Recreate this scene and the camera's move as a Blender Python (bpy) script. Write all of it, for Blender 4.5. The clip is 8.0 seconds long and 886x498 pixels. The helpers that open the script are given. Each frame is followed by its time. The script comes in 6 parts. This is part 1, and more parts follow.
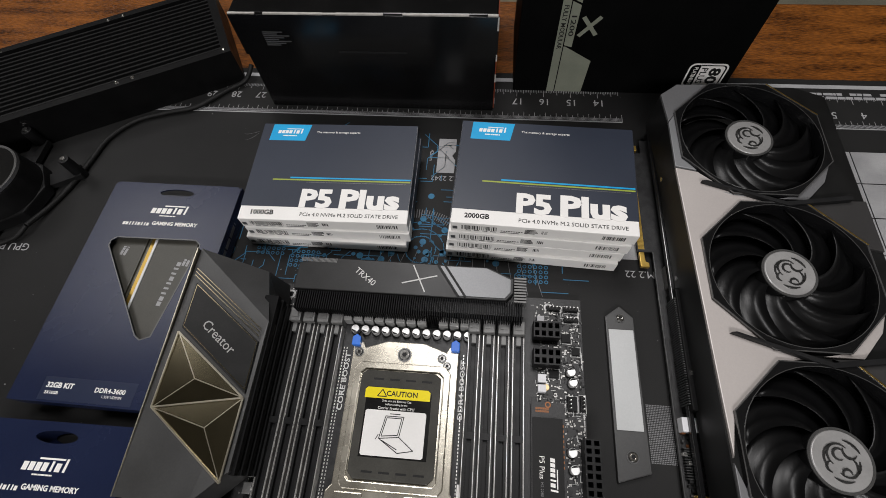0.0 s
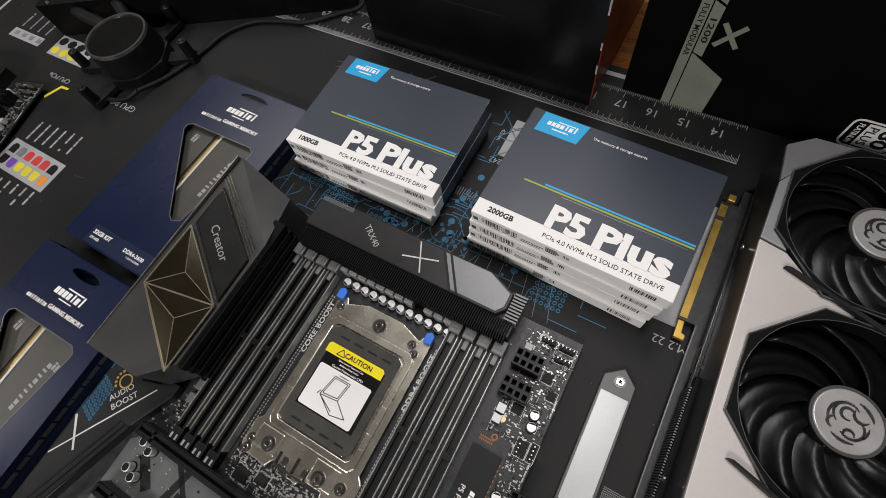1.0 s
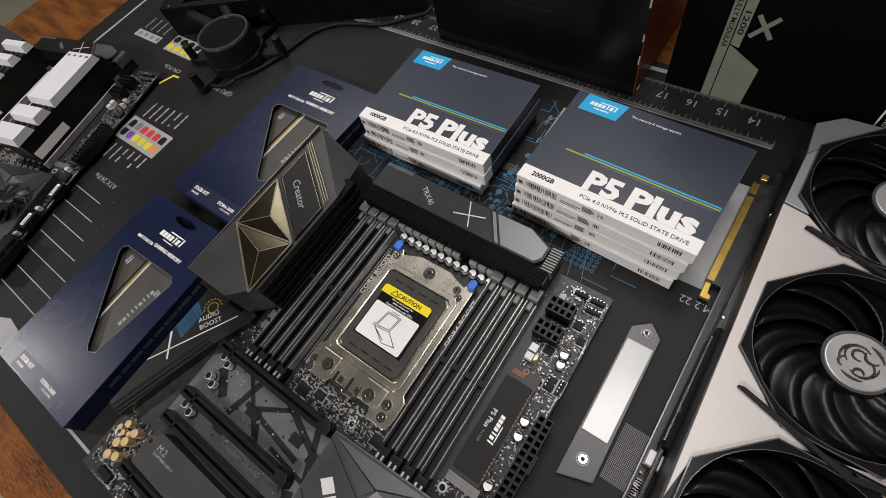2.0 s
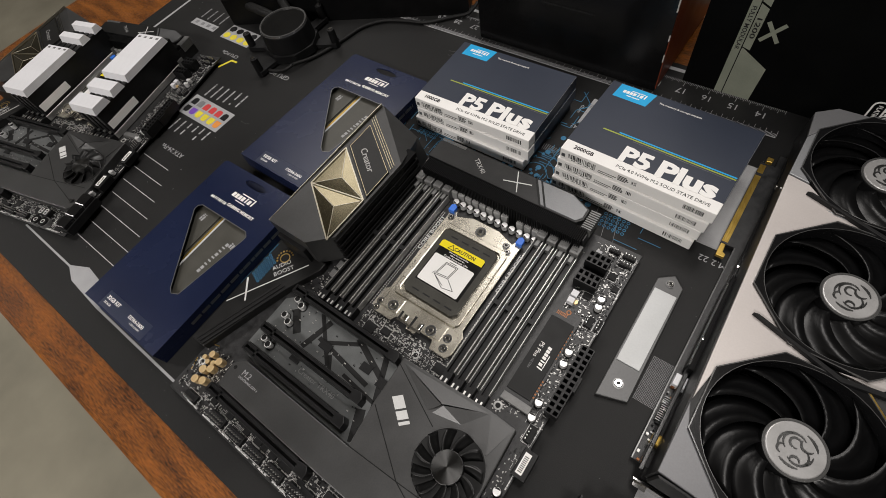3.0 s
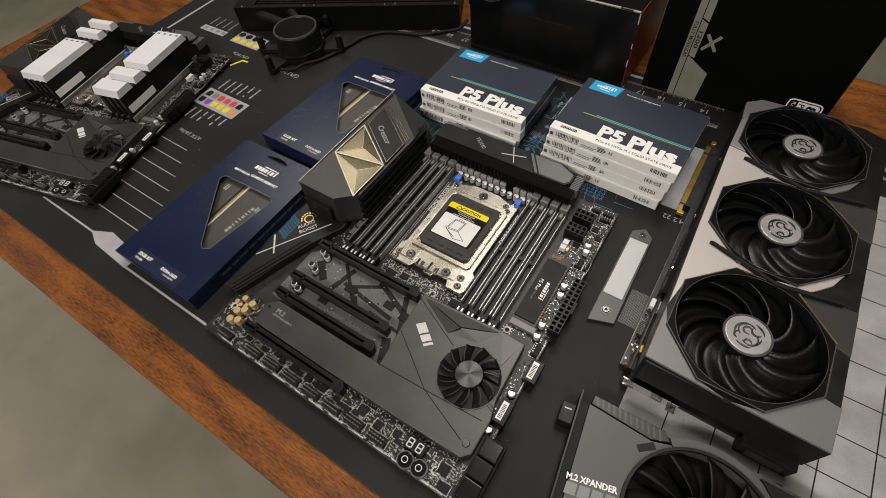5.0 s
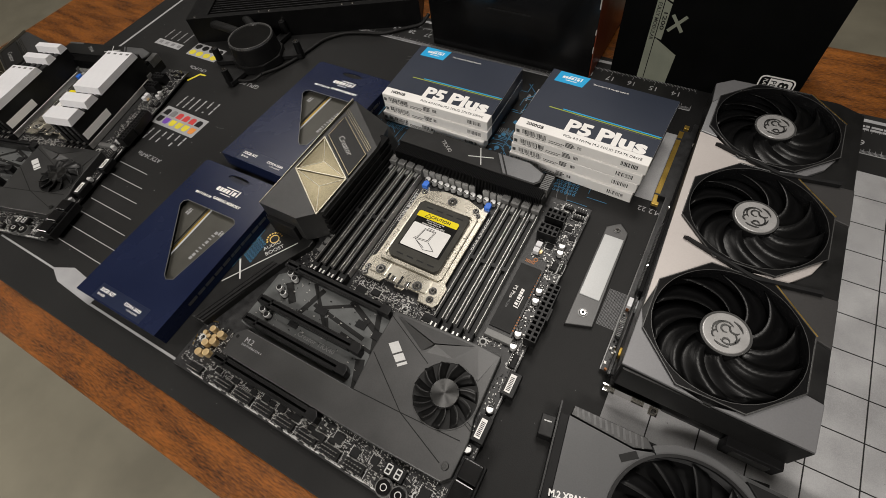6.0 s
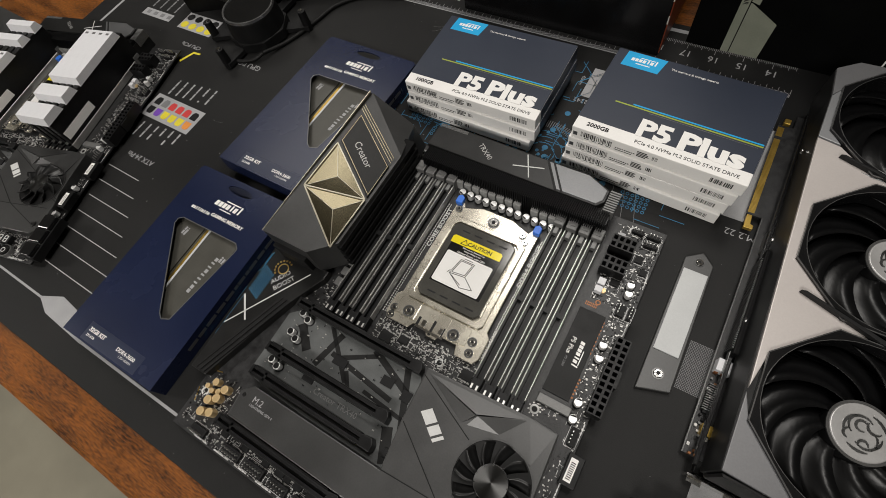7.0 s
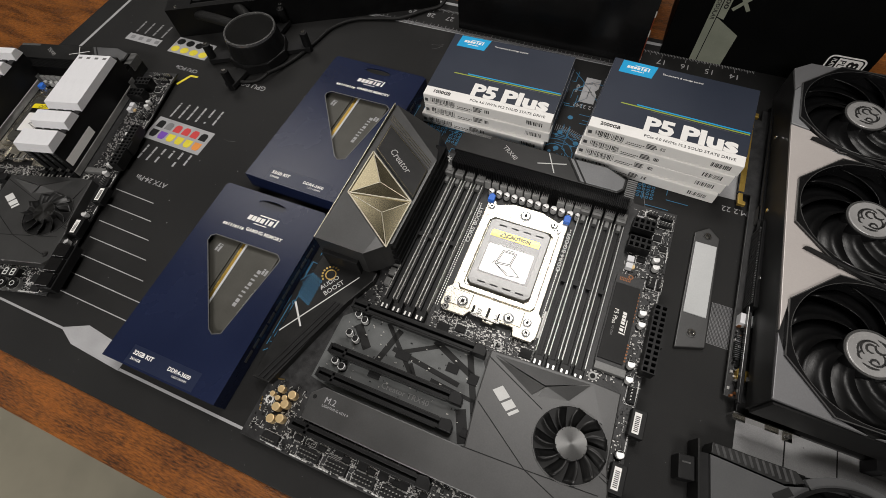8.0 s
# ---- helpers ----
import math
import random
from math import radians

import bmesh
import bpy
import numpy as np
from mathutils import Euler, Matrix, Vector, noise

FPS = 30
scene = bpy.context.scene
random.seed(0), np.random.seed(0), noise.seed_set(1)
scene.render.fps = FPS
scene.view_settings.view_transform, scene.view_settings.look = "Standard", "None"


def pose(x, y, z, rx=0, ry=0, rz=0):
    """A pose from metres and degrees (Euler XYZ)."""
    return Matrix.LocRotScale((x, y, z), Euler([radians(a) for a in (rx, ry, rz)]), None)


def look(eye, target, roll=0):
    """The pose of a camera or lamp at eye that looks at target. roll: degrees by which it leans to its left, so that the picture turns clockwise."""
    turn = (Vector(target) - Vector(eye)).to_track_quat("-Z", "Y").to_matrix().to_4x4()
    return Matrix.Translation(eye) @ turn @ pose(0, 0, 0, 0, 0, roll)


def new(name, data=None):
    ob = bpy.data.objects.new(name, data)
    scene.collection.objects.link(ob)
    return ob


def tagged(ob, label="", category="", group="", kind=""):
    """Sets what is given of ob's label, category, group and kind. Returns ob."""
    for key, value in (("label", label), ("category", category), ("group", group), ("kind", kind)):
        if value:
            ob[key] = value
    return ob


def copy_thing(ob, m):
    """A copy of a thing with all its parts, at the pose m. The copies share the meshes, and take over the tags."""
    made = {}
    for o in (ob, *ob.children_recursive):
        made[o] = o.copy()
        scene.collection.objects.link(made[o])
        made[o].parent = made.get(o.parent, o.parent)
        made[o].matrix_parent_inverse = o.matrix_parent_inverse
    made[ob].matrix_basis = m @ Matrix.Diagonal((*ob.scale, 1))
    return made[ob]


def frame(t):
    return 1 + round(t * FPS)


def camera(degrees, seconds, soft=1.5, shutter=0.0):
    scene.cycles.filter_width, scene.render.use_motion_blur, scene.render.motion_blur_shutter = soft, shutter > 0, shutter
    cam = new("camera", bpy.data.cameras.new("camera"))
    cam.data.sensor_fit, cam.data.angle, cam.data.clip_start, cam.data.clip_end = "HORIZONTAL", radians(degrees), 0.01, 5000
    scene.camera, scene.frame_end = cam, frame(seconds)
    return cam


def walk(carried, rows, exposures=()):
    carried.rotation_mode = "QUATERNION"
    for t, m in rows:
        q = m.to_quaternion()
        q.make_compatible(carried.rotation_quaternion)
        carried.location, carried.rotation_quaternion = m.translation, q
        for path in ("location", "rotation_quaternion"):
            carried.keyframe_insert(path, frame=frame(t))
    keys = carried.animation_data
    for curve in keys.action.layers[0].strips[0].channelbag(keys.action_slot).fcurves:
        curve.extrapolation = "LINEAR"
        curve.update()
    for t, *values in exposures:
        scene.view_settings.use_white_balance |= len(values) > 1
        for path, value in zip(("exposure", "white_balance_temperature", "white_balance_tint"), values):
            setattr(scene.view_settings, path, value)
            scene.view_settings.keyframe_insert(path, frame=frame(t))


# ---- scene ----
cam = camera(86.5, 8.0, 0.7)
PATH = [
    (0, (0.194, 0.1755, 0.3425), (0.0345, 1.066, -1.441), -6.15),
    (0.5, (0.1985, 0.2245, 0.3145), (-0.0815, 0.948, -1.529), -7.8),
    (1, (0.257, 0.219, 0.32), (-0.339, 0.838, -1.486), -16.7),
    (1.5, (0.287, 0.188, 0.333), (-0.459, 0.798, -1.419), -20.3),
    (1.7, (0.293, 0.176, 0.334), (-0.52, 0.785, -1.388), -22.3),
    (2.8, (0.284, 0.116, 0.345), (-0.484, 0.725, -1.398), -17.6),
    (3, (0.289, 0.084, 0.367), (-0.504, 0.758, -1.341), -16.3),
    (3.5, (0.305, -0.019, 0.38), (-0.43, 0.763, -1.308), -11.5),
    (4, (0.307, -0.04, 0.39), (-0.426, 0.8, -1.271), -8.6),
    (4.5, (0.299, -0.035, 0.378), (-0.419, 0.814, -1.284), -7.7),
    (4.7, (0.303, -0.03, 0.379), (-0.403, 0.878, -1.256), -5.7),
    (5.8, (0.306, -0.005, 0.393), (-0.425, 0.852, -1.26), -10.6),
    (6, (0.312, 0.01, 0.382), (-0.366, 0.879, -1.287), -10.8),
    (6.5, (0.266, 0.066, 0.358), (-0.444, 0.769, -1.375), -16.5),
    (7, (0.247, 0.091, 0.354), (-0.424, 0.74, -1.415), -18.1),
    (7.5, (0.218, 0.049, 0.359), (-0.289, 0.842, -1.406), -10.9),
    (8, (0.185, 0.024, 0.378), (-0.288, 0.861, -1.375), -8.1),
]
EXPOSURES = [(0.0, 0.0, 6080, 12), (1.5, 0.05, 6150, 13), (3.0, 0.05, 6300, 12), (4.5, 0.1, 6600, 11), (6.0, 0.05, 6450, 11), (7.0, 0.0, 6350, 10), (8.0, 0.0, 6280, 11)]
walk(cam, [(t, look(eye, target, roll)) for t, eye, target, roll in PATH], EXPOSURES)

# ---- world, lights ----
world = bpy.data.worlds.new("room_air")
scene.world = world
world.use_nodes = True
world.node_tree.nodes["Background"].inputs["Color"].default_value = (0.9, 0.93, 1.0, 1)
world.node_tree.nodes["Background"].inputs["Strength"].default_value = 0.008
# The last two panels are added: unseen fill for front faces and the emblem.
LAMPS = [(-0.04, 1.16, 0.42, 0.50, 12.0), (0.36, 0.60, 0.28, 0.34, 8.0), (-2.55, -0.95, 0.5, 0.4, 18.0), (0.25, -1.6, 1.1, 0.5, 52.0), (-1.45, 1.25, 0.9, 0.9, 9.0)]
for lx, ly, sx, sy, watts in LAMPS:
    data = bpy.data.lights.new("ceiling_lamp", "AREA")
    data.shape, data.size, data.size_y, data.energy, data.color = "RECTANGLE", sx, sy, watts, (1.0, 0.945, 0.87)
    new("ceiling_lamp", data).matrix_world = pose(lx, ly, 1.80)

# ---- materials ----


def surface(name, c1, c2=None, scale=60.0, rough=0.5, metal=0.0, bump=0.0, bscale=400.0, rvar=0.12, stretch=(1, 1, 1), coat=0.0, ior=1.45, fine=900.0, blend=0.35):
    """A procedural surface with variation at two scales, in metres."""
    m = bpy.data.materials.new(name)
    m.use_nodes = True
    nt = m.node_tree
    b = nt.nodes["Principled BSDF"]
    c2 = c2 or tuple(min(1.0, v * 1.25 + 0.004) for v in c1)
    co = nt.nodes.new("ShaderNodeTexCoord")
    mp = nt.nodes.new("ShaderNodeMapping")
    mp.inputs["Scale"].default_value = stretch
    nt.links.new(co.outputs["Object"], mp.inputs["Vector"])
    n1 = nt.nodes.new("ShaderNodeTexNoise")
    n1.inputs["Scale"].default_value, n1.inputs["Detail"].default_value = scale, 6
    n2 = nt.nodes.new("ShaderNodeTexNoise")
    n2.inputs["Scale"].default_value, n2.inputs["Detail"].default_value = fine, 3
    for n in (n1, n2):
        nt.links.new(mp.outputs["Vector"], n.inputs["Vector"])
    mix = nt.nodes.new("ShaderNodeMix")
    mix.data_type = "FLOAT"
    mix.inputs["Factor"].default_value = blend
    nt.links.new(n1.outputs["Fac"], mix.inputs["A"])
    nt.links.new(n2.outputs["Fac"], mix.inputs["B"])
    ramp = nt.nodes.new("ShaderNodeValToRGB")
    ramp.color_ramp.elements[0].position, ramp.color_ramp.elements[1].position = 0.33, 0.68
    ramp.color_ramp.elements[0].color, ramp.color_ramp.elements[1].color = (*c1, 1), (*c2, 1)
    nt.links.new(mix.outputs["Result"], ramp.inputs["Fac"])
    nt.links.new(ramp.outputs["Color"], b.inputs["Base Color"])
    rr = nt.nodes.new("ShaderNodeMapRange")
    rr.inputs["To Min"].default_value, rr.inputs["To Max"].default_value = max(0.03, rough - rvar), min(1.0, rough + rvar)
    nt.links.new(n1.outputs["Fac"], rr.inputs["Value"])
    nt.links.new(rr.outputs["Result"], b.inputs["Roughness"])
    b.inputs["Metallic"].default_value, b.inputs["IOR"].default_value, b.inputs["Coat Weight"].default_value = metal, ior, coat
    if bump:
        nb = nt.nodes.new("ShaderNodeTexNoise")
        nb.inputs["Scale"].default_value, nb.inputs["Detail"].default_value = bscale, 4
        nt.links.new(mp.outputs["Vector"], nb.inputs["Vector"])
        bp = nt.nodes.new("ShaderNodeBump")
        bp.inputs["Strength"].default_value, bp.inputs["Distance"].default_value = bump, 0.0006
        nt.links.new(nb.outputs["Fac"], bp.inputs["Height"])
        nt.links.new(bp.outputs["Normal"], b.inputs["Normal"])
    return m


M = {}
M["wood"] = surface("stained_wood", (0.030, 0.0082, 0.0012), (0.285, 0.092, 0.0110), 75, 0.42, bump=1.0, bscale=1200, stretch=(0.20, 1.0, 1), fine=800, ior=1.36, blend=0.5)
for node in M["wood"].node_tree.nodes:
    if node.bl_idname == "ShaderNodeValToRGB":
        node.color_ramp.elements[0].position, node.color_ramp.elements[1].position = 0.36, 0.64
M["floor"] = surface("sealed_concrete", (0.200, 0.184, 0.138), (0.305, 0.281, 0.212), 3.0, 0.7, bump=0.03, bscale=18, fine=9)
M["wall"] = surface("wall_paint", (0.20, 0.198, 0.19), (0.25, 0.247, 0.235), 3, 0.8, bump=0.05, bscale=90)
M["ceil"] = surface("ceiling_paint", (0.30, 0.295, 0.28), (0.34, 0.335, 0.32), 3, 0.85)
M["mat"] = surface("rubber_mat", (0.012, 0.012, 0.0121), (0.0235, 0.0233, 0.0230), 7, 0.5, bump=0.12, bscale=1500, fine=1800, rvar=0.14, ior=1.24, blend=0.25)
M["print"] = surface("grey_mat_print", (0.30, 0.30, 0.31), (0.40, 0.40, 0.41), 40, 0.6)
M["printdim"] = surface("dim_mat_print", (0.15, 0.15, 0.155), (0.23, 0.23, 0.235), 50, 0.6)
M["tile"] = surface("halftone_mat_print", (0.24, 0.24, 0.245), (0.42, 0.42, 0.425), 30, 0.6, fine=1700)
M["bluep"] = surface("blue_mat_print", (0.02, 0.12, 0.24), (0.05, 0.22, 0.38), 60, 0.6)
M["yellowp"] = surface("yellow_print", (0.62, 0.52, 0.03), None, 60, 0.5)
M["redp"] = surface("red_print", (0.5, 0.04, 0.04), None, 60, 0.5)
M["purplep"] = surface("purple_print", (0.14, 0.05, 0.35), None, 60, 0.5)
M["orangep"] = surface("orange_print", (0.6, 0.22, 0.04), None, 60, 0.5)
M["pcb"] = surface("circuit_board", (0.0085, 0.0085, 0.009), (0.032, 0.032, 0.033), 220, 0.40, bump=0.25, bscale=1300, fine=1600)
M["armour"] = surface("grey_board_print", (0.085, 0.089, 0.089), (0.125, 0.130, 0.130), 90, 0.38, fine=1500)
M["silk"] = surface("white_silkscreen", (0.55, 0.55, 0.54), (0.66, 0.66, 0.65), 80, 0.55)
M["plastic"] = surface("black_plastic", (0.0045, 0.0045, 0.0048), (0.009, 0.009, 0.0094), 90, 0.42, bump=0.06, bscale=900, ior=1.33)
M["dull"] = surface("matte_black_plastic", (0.007, 0.007, 0.0074), (0.013, 0.013, 0.0135), 90, 0.55, bump=0.1, bscale=1200, ior=1.3)
M["gloss"] = surface("glossy_black_plastic", (0.006, 0.006, 0.0065), (0.009, 0.009, 0.0095), 50, 0.17, rvar=0.05, coat=0.3)
M["shield"] = surface("dark_anodised_aluminium", (0.074, 0.074, 0.074), (0.094, 0.094, 0.094), 40, 0.42, metal=0.75, bump=0.05, bscale=1800, rvar=0.06)
M["shield2"] = surface("grey_anodised_aluminium", (0.13, 0.132, 0.136), (0.17, 0.172, 0.176), 40, 0.4, metal=0.6, rvar=0.06)
M["blackmetal"] = surface("black_anodised_metal", (0.012, 0.012, 0.012), (0.02, 0.02, 0.02), 60, 0.38, metal=0.4, rvar=0.08)
M["steel"] = surface("brushed_steel", (0.50, 0.468, 0.395), (0.64, 0.605, 0.52), 50, 0.27, metal=0.95, bump=0.05, bscale=500, rvar=0.08)
M["rail"] = surface("steel_rail", (0.62, 0.61, 0.59), (0.76, 0.75, 0.73), 120, 0.38, metal=0.9)
M["chrome"] = surface("bright_chrome", (0.72, 0.71, 0.69), (0.8, 0.79, 0.77), 90, 0.14, metal=1.0, rvar=0.05)
M["bronze"] = surface("bronze_mirror", (0.185, 0.163, 0.106), (0.225, 0.198, 0.132), 20, 0.20, metal=1.0, rvar=0.03, fine=200)
M["emblemedge"] = surface("polished_edge_metal", (0.50, 0.46, 0.37), (0.58, 0.54, 0.44), 60, 0.34, metal=1.0, rvar=0.05)
M["copper"] = surface("dull_copper", (0.22, 0.085, 0.03), (0.30, 0.12, 0.045), 200, 0.45, metal=0.5)
M["choketop"] = surface("pale_ferrite", (0.30, 0.30, 0.295), (0.40, 0.40, 0.39), 200, 0.45, metal=0.2)
M["gold"] = surface("gold_plate", (0.72, 0.48, 0.13), (0.85, 0.6, 0.2), 90, 0.3, metal=1.0)
M["capgold"] = surface("copper_gold_can", (0.62, 0.45, 0.22), (0.72, 0.54, 0.30), 90, 0.35, metal=0.45)
M["can"] = surface("aluminium_can", (0.78, 0.78, 0.77), (0.88, 0.88, 0.87), 300, 0.35, metal=0.5)
M["choke"] = surface("grey_ferrite", (0.13, 0.13, 0.128), (0.19, 0.19, 0.186), 200, 0.45, metal=0.3)
M["silver"] = surface("warm_silver_shroud", (0.50, 0.46, 0.44), (0.57, 0.53, 0.505), 12, 0.42, metal=0.3, bump=0.04, bscale=1900, rvar=0.05)
M["palegrey"] = surface("pale_grey_shroud", (0.25, 0.255, 0.265), (0.29, 0.295, 0.305), 12, 0.42, metal=0.4, bump=0.04, bscale=1900, rvar=0.05)
M["weave"] = surface("carbon_weave_thread", (0.045, 0.045, 0.046), (0.065, 0.065, 0.066), 300, 0.35)
M["grey"] = surface("grey_shroud", (0.17, 0.17, 0.176), (0.21, 0.21, 0.217), 12, 0.42, metal=0.3, bump=0.04, bscale=1900, rvar=0.05)
M["gun"] = surface("gunmetal_shroud", (0.06, 0.058, 0.058), (0.08, 0.078, 0.077), 12, 0.4, metal=0.5, rvar=0.06)
M["pad"] = surface("grey_thermal_film", (0.50, 0.51, 0.51), (0.58, 0.59, 0.59), 25, 0.22, bump=0.06, bscale=60, rvar=0.08)
M["navy"] = surface("navy_card_print", (0.0072, 0.0115, 0.036), (0.0105, 0.0165, 0.049), 14, 0.26, bump=0.04, bscale=300, rvar=0.06)
M["slate"] = surface("slate_blue_card", (0.021, 0.027, 0.044), (0.027, 0.034, 0.054), 16, 0.4, bump=0.05, bscale=400, rvar=0.07)
M["card"] = surface("white_card", (0.83, 0.815, 0.79), (0.89, 0.875, 0.85), 40, 0.5, bump=0.06, bscale=600)
M["cyan"] = surface("cyan_print", (0.01, 0.33, 0.66), (0.015, 0.38, 0.72), 40, 0.45)
M["lime"] = surface("lime_print", (0.28, 0.34, 0.04), None, 40, 0.45)
M["ink"] = surface("black_ink", (0.010, 0.010, 0.010), (0.016, 0.016, 0.016), 90, 0.5, ior=1.3)
M["oldgold"] = surface("dull_gold_contacts", (0.42, 0.27, 0.05), (0.55, 0.37, 0.09), 90, 0.35, metal=0.8)
M["yellow"] = surface("yellow_label", (0.83, 0.68, 0.02), (0.88, 0.73, 0.03), 40, 0.45)
M["blue"] = surface("blue_plastic", (0.03, 0.14, 0.62), (0.04, 0.18, 0.7), 90, 0.4)
M["white"] = surface("white_diffuser", (0.68, 0.68, 0.70), (0.76, 0.76, 0.78), 60, 0.5)
M["tray"] = surface("smoky_clear_tray", (0.065, 0.062, 0.046), (0.095, 0.09, 0.07), 60, 0.2, rvar=0.05)
M["carton"] = surface("black_carton", (0.003, 0.003, 0.0032), (0.006, 0.006, 0.0062), 30, 0.2, bump=0.3, bscale=28, rvar=0.08, ior=1.4)
M["cartonm"] = surface("matte_black_carton", (0.0018, 0.002, 0.002), (0.0034, 0.0036, 0.0036), 30, 0.55, bump=0.05, bscale=200, ior=1.14)
M["olive"] = surface("olive_grey_ink", (0.20, 0.215, 0.17), (0.25, 0.265, 0.21), 50, 0.5)
M["worn"] = surface("worn_card_edge", (0.30, 0.29, 0.27), (0.5, 0.48, 0.45), 300, 0.7)
M["red"] = surface("red_brown_reflection", (0.16, 0.03, 0.012), (0.22, 0.045, 0.018), 40, 0.4)
M["cable"] = surface("braided_sleeve", (0.004, 0.004, 0.004), (0.014, 0.014, 0.014), 700, 0.5, bump=0.6, bscale=1400, ior=1.3)
M["fin"] = surface("nickel_fins", (0.22, 0.21, 0.20), (0.34, 0.33, 0.31), 200, 0.35, metal=1.0)
M["darkfin"] = surface("black_fins", (0.0035, 0.0035, 0.0037), (0.007, 0.007, 0.0073), 300, 0.55, metal=0.1, ior=1.22)
M["rimdark"] = surface("polished_dark_rim", (0.22, 0.22, 0.22), (0.30, 0.30, 0.30), 60, 0.18, metal=0.8, rvar=0.05)
M["lens"] = surface("smoked_lens", (0.008, 0.008, 0.008), (0.012, 0.012, 0.012), 30, 0.09, rvar=0.04)
M["fintop"] = surface("painted_tube", (0.0035, 0.0035, 0.0037), (0.006, 0.006, 0.0062), 300, 0.5, ior=1.3)
M["radiator"] = surface("satin_black_paint", (0.0028, 0.0028, 0.003), (0.0048, 0.0048, 0.005), 90, 0.48, bump=0.08, bscale=900, ior=1.25)
M["carbon"] = surface("carbon_weave", (0.012, 0.012, 0.012), (0.02, 0.02, 0.02), 200, 0.35)
M["bladeb"] = surface("satin_black_blade", (0.0036, 0.0036, 0.0038), (0.0058, 0.0058, 0.0061), 50, 0.30, rvar=0.04, ior=1.30)
M["badge"] = surface("satin_badge_metal", (0.36, 0.355, 0.35), (0.44, 0.435, 0.43), 60, 0.35, metal=0.4)
M["aic"] = surface("grey_card_shroud", (0.072, 0.073, 0.075), (0.092, 0.093, 0.095), 30, 0.45, metal=0.3, bump=0.06, bscale=1600)
M["darksteel"] = surface("dark_nickel", (0.10, 0.10, 0.10), (0.15, 0.15, 0.148), 90, 0.32, metal=0.9)
M["solder"] = surface("tinned_part", (0.34, 0.335, 0.32), (0.60, 0.59, 0.57), 500, 0.36, metal=0.45)
M["pad2"] = surface("dim_silkscreen", (0.20, 0.20, 0.2), (0.26, 0.26, 0.26), 80, 0.5)
M["capgloss"] = surface("glossy_cap_plastic", (0.052, 0.051, 0.046), (0.074, 0.072, 0.065), 60, 0.10, rvar=0.04, ior=1.5, bump=0.03, bscale=90)
M["yellowg"] = surface("glossy_yellow_label", (0.83, 0.68, 0.02), (0.88, 0.73, 0.03), 40, 0.13, rvar=0.03, ior=1.5)
M["inkg"] = surface("glossy_black_label", (0.008, 0.008, 0.008), (0.012, 0.012, 0.012), 40, 0.13, rvar=0.03, ior=1.5)
M["cardg"] = surface("glossy_white_label", (0.78, 0.77, 0.75), (0.84, 0.83, 0.81), 40, 0.13, rvar=0.03, ior=1.5)
M["stickg"] = surface("olive_grey_spreader", (0.055, 0.053, 0.045), (0.075, 0.072, 0.062), 60, 0.4)
M["lit"] = surface("lamp_diffuser", (0.8, 0.8, 0.78), None, 20, 0.6)

M["navylabel"] = surface("lighter_navy_label", (0.013, 0.019, 0.046), (0.017, 0.024, 0.056), 14, 0.3, rvar=0.05)
M["turned"] = surface("turned_metal", (0.070, 0.070, 0.069), (0.09, 0.09, 0.089), 40, 0.34, metal=1.0, rvar=0.04)
spin = M["turned"].node_tree.nodes.new("ShaderNodeTangent")
spin.direction_type, spin.axis = "RADIAL", "Z"
M["turned"].node_tree.links.new(spin.outputs["Tangent"], M["turned"].node_tree.nodes["Principled BSDF"].inputs["Tangent"])
M["turned"].node_tree.nodes["Principled BSDF"].inputs["Anisotropic"].default_value = 0.85

# ---- mesh helpers ----


def put(name, bm, mat, parent=None, label=""):
    """Links a bmesh, or a mesh already made, as one mesh object under parent."""
    if isinstance(bm, bmesh.types.BMesh):
        me = bpy.data.meshes.new(name)
        bm.normal_update()
        bm.to_mesh(me)
        bm.free()
    else:
        me = bm
    if mat is not None and not me.materials:
        me.materials.append(M[mat])
    ob = new(name, me)
    if parent is not None:
        ob.parent = parent
    return tagged(ob, label)


def thing(name, label, category, m=None, group="", kind=""):
    ob = new(name)
    ob.empty_display_size = 0.02
    if m is not None:
        ob.matrix_world = m
    return tagged(ob, label, category, group, kind)


def B():
    return bmesh.new()


def prism(bm, pts, z0, z1, bevel=0.0, top=None):
    """An upright prism over the outline pts; top: another outline for its upper face."""
    top = top or pts
    lo = [bm.verts.new((*p[:2], z0)) for p in pts]
    hi = [bm.verts.new((p[0], p[1], p[2] if len(p) > 2 else z1)) for p in top]
    n = len(pts)
    faces = [bm.faces.new(lo[::-1]), bm.faces.new(hi)]
    for i in range(n):
        faces.append(bm.faces.new((lo[i], lo[(i + 1) % n], hi[(i + 1) % n], hi[i])))
    bmesh.ops.recalc_face_normals(bm, faces=faces)
    if bevel:
        es = [e for e in faces[1].edges]
        es += [e for f in faces[2:] for e in f.edges if abs(e.verts[0].co.z - e.verts[1].co.z) > 1e-6]
        bmesh.ops.bevel(bm, geom=list(set(es)), offset=bevel, segments=2, affect="EDGES", profile=0.6, clamp_overlap=True)
    return bm


def rect(x0, x1, y0, y1):
    return [(x0, y0), (x1, y0), (x1, y1), (x0, y1)]


def box(bm, x0, x1, y0, y1, z0, z1, bevel=0.0):
    return prism(bm, rect(x0, x1, y0, y1), z0, z1, bevel)


def ring(cx, cy, r, n, a0=0.0, ry=None):
    ry = ry or r
    return [(cx + r * math.cos(a0 + 2 * math.pi * i / n), cy + ry * math.sin(a0 + 2 * math.pi * i / n)) for i in range(n)]


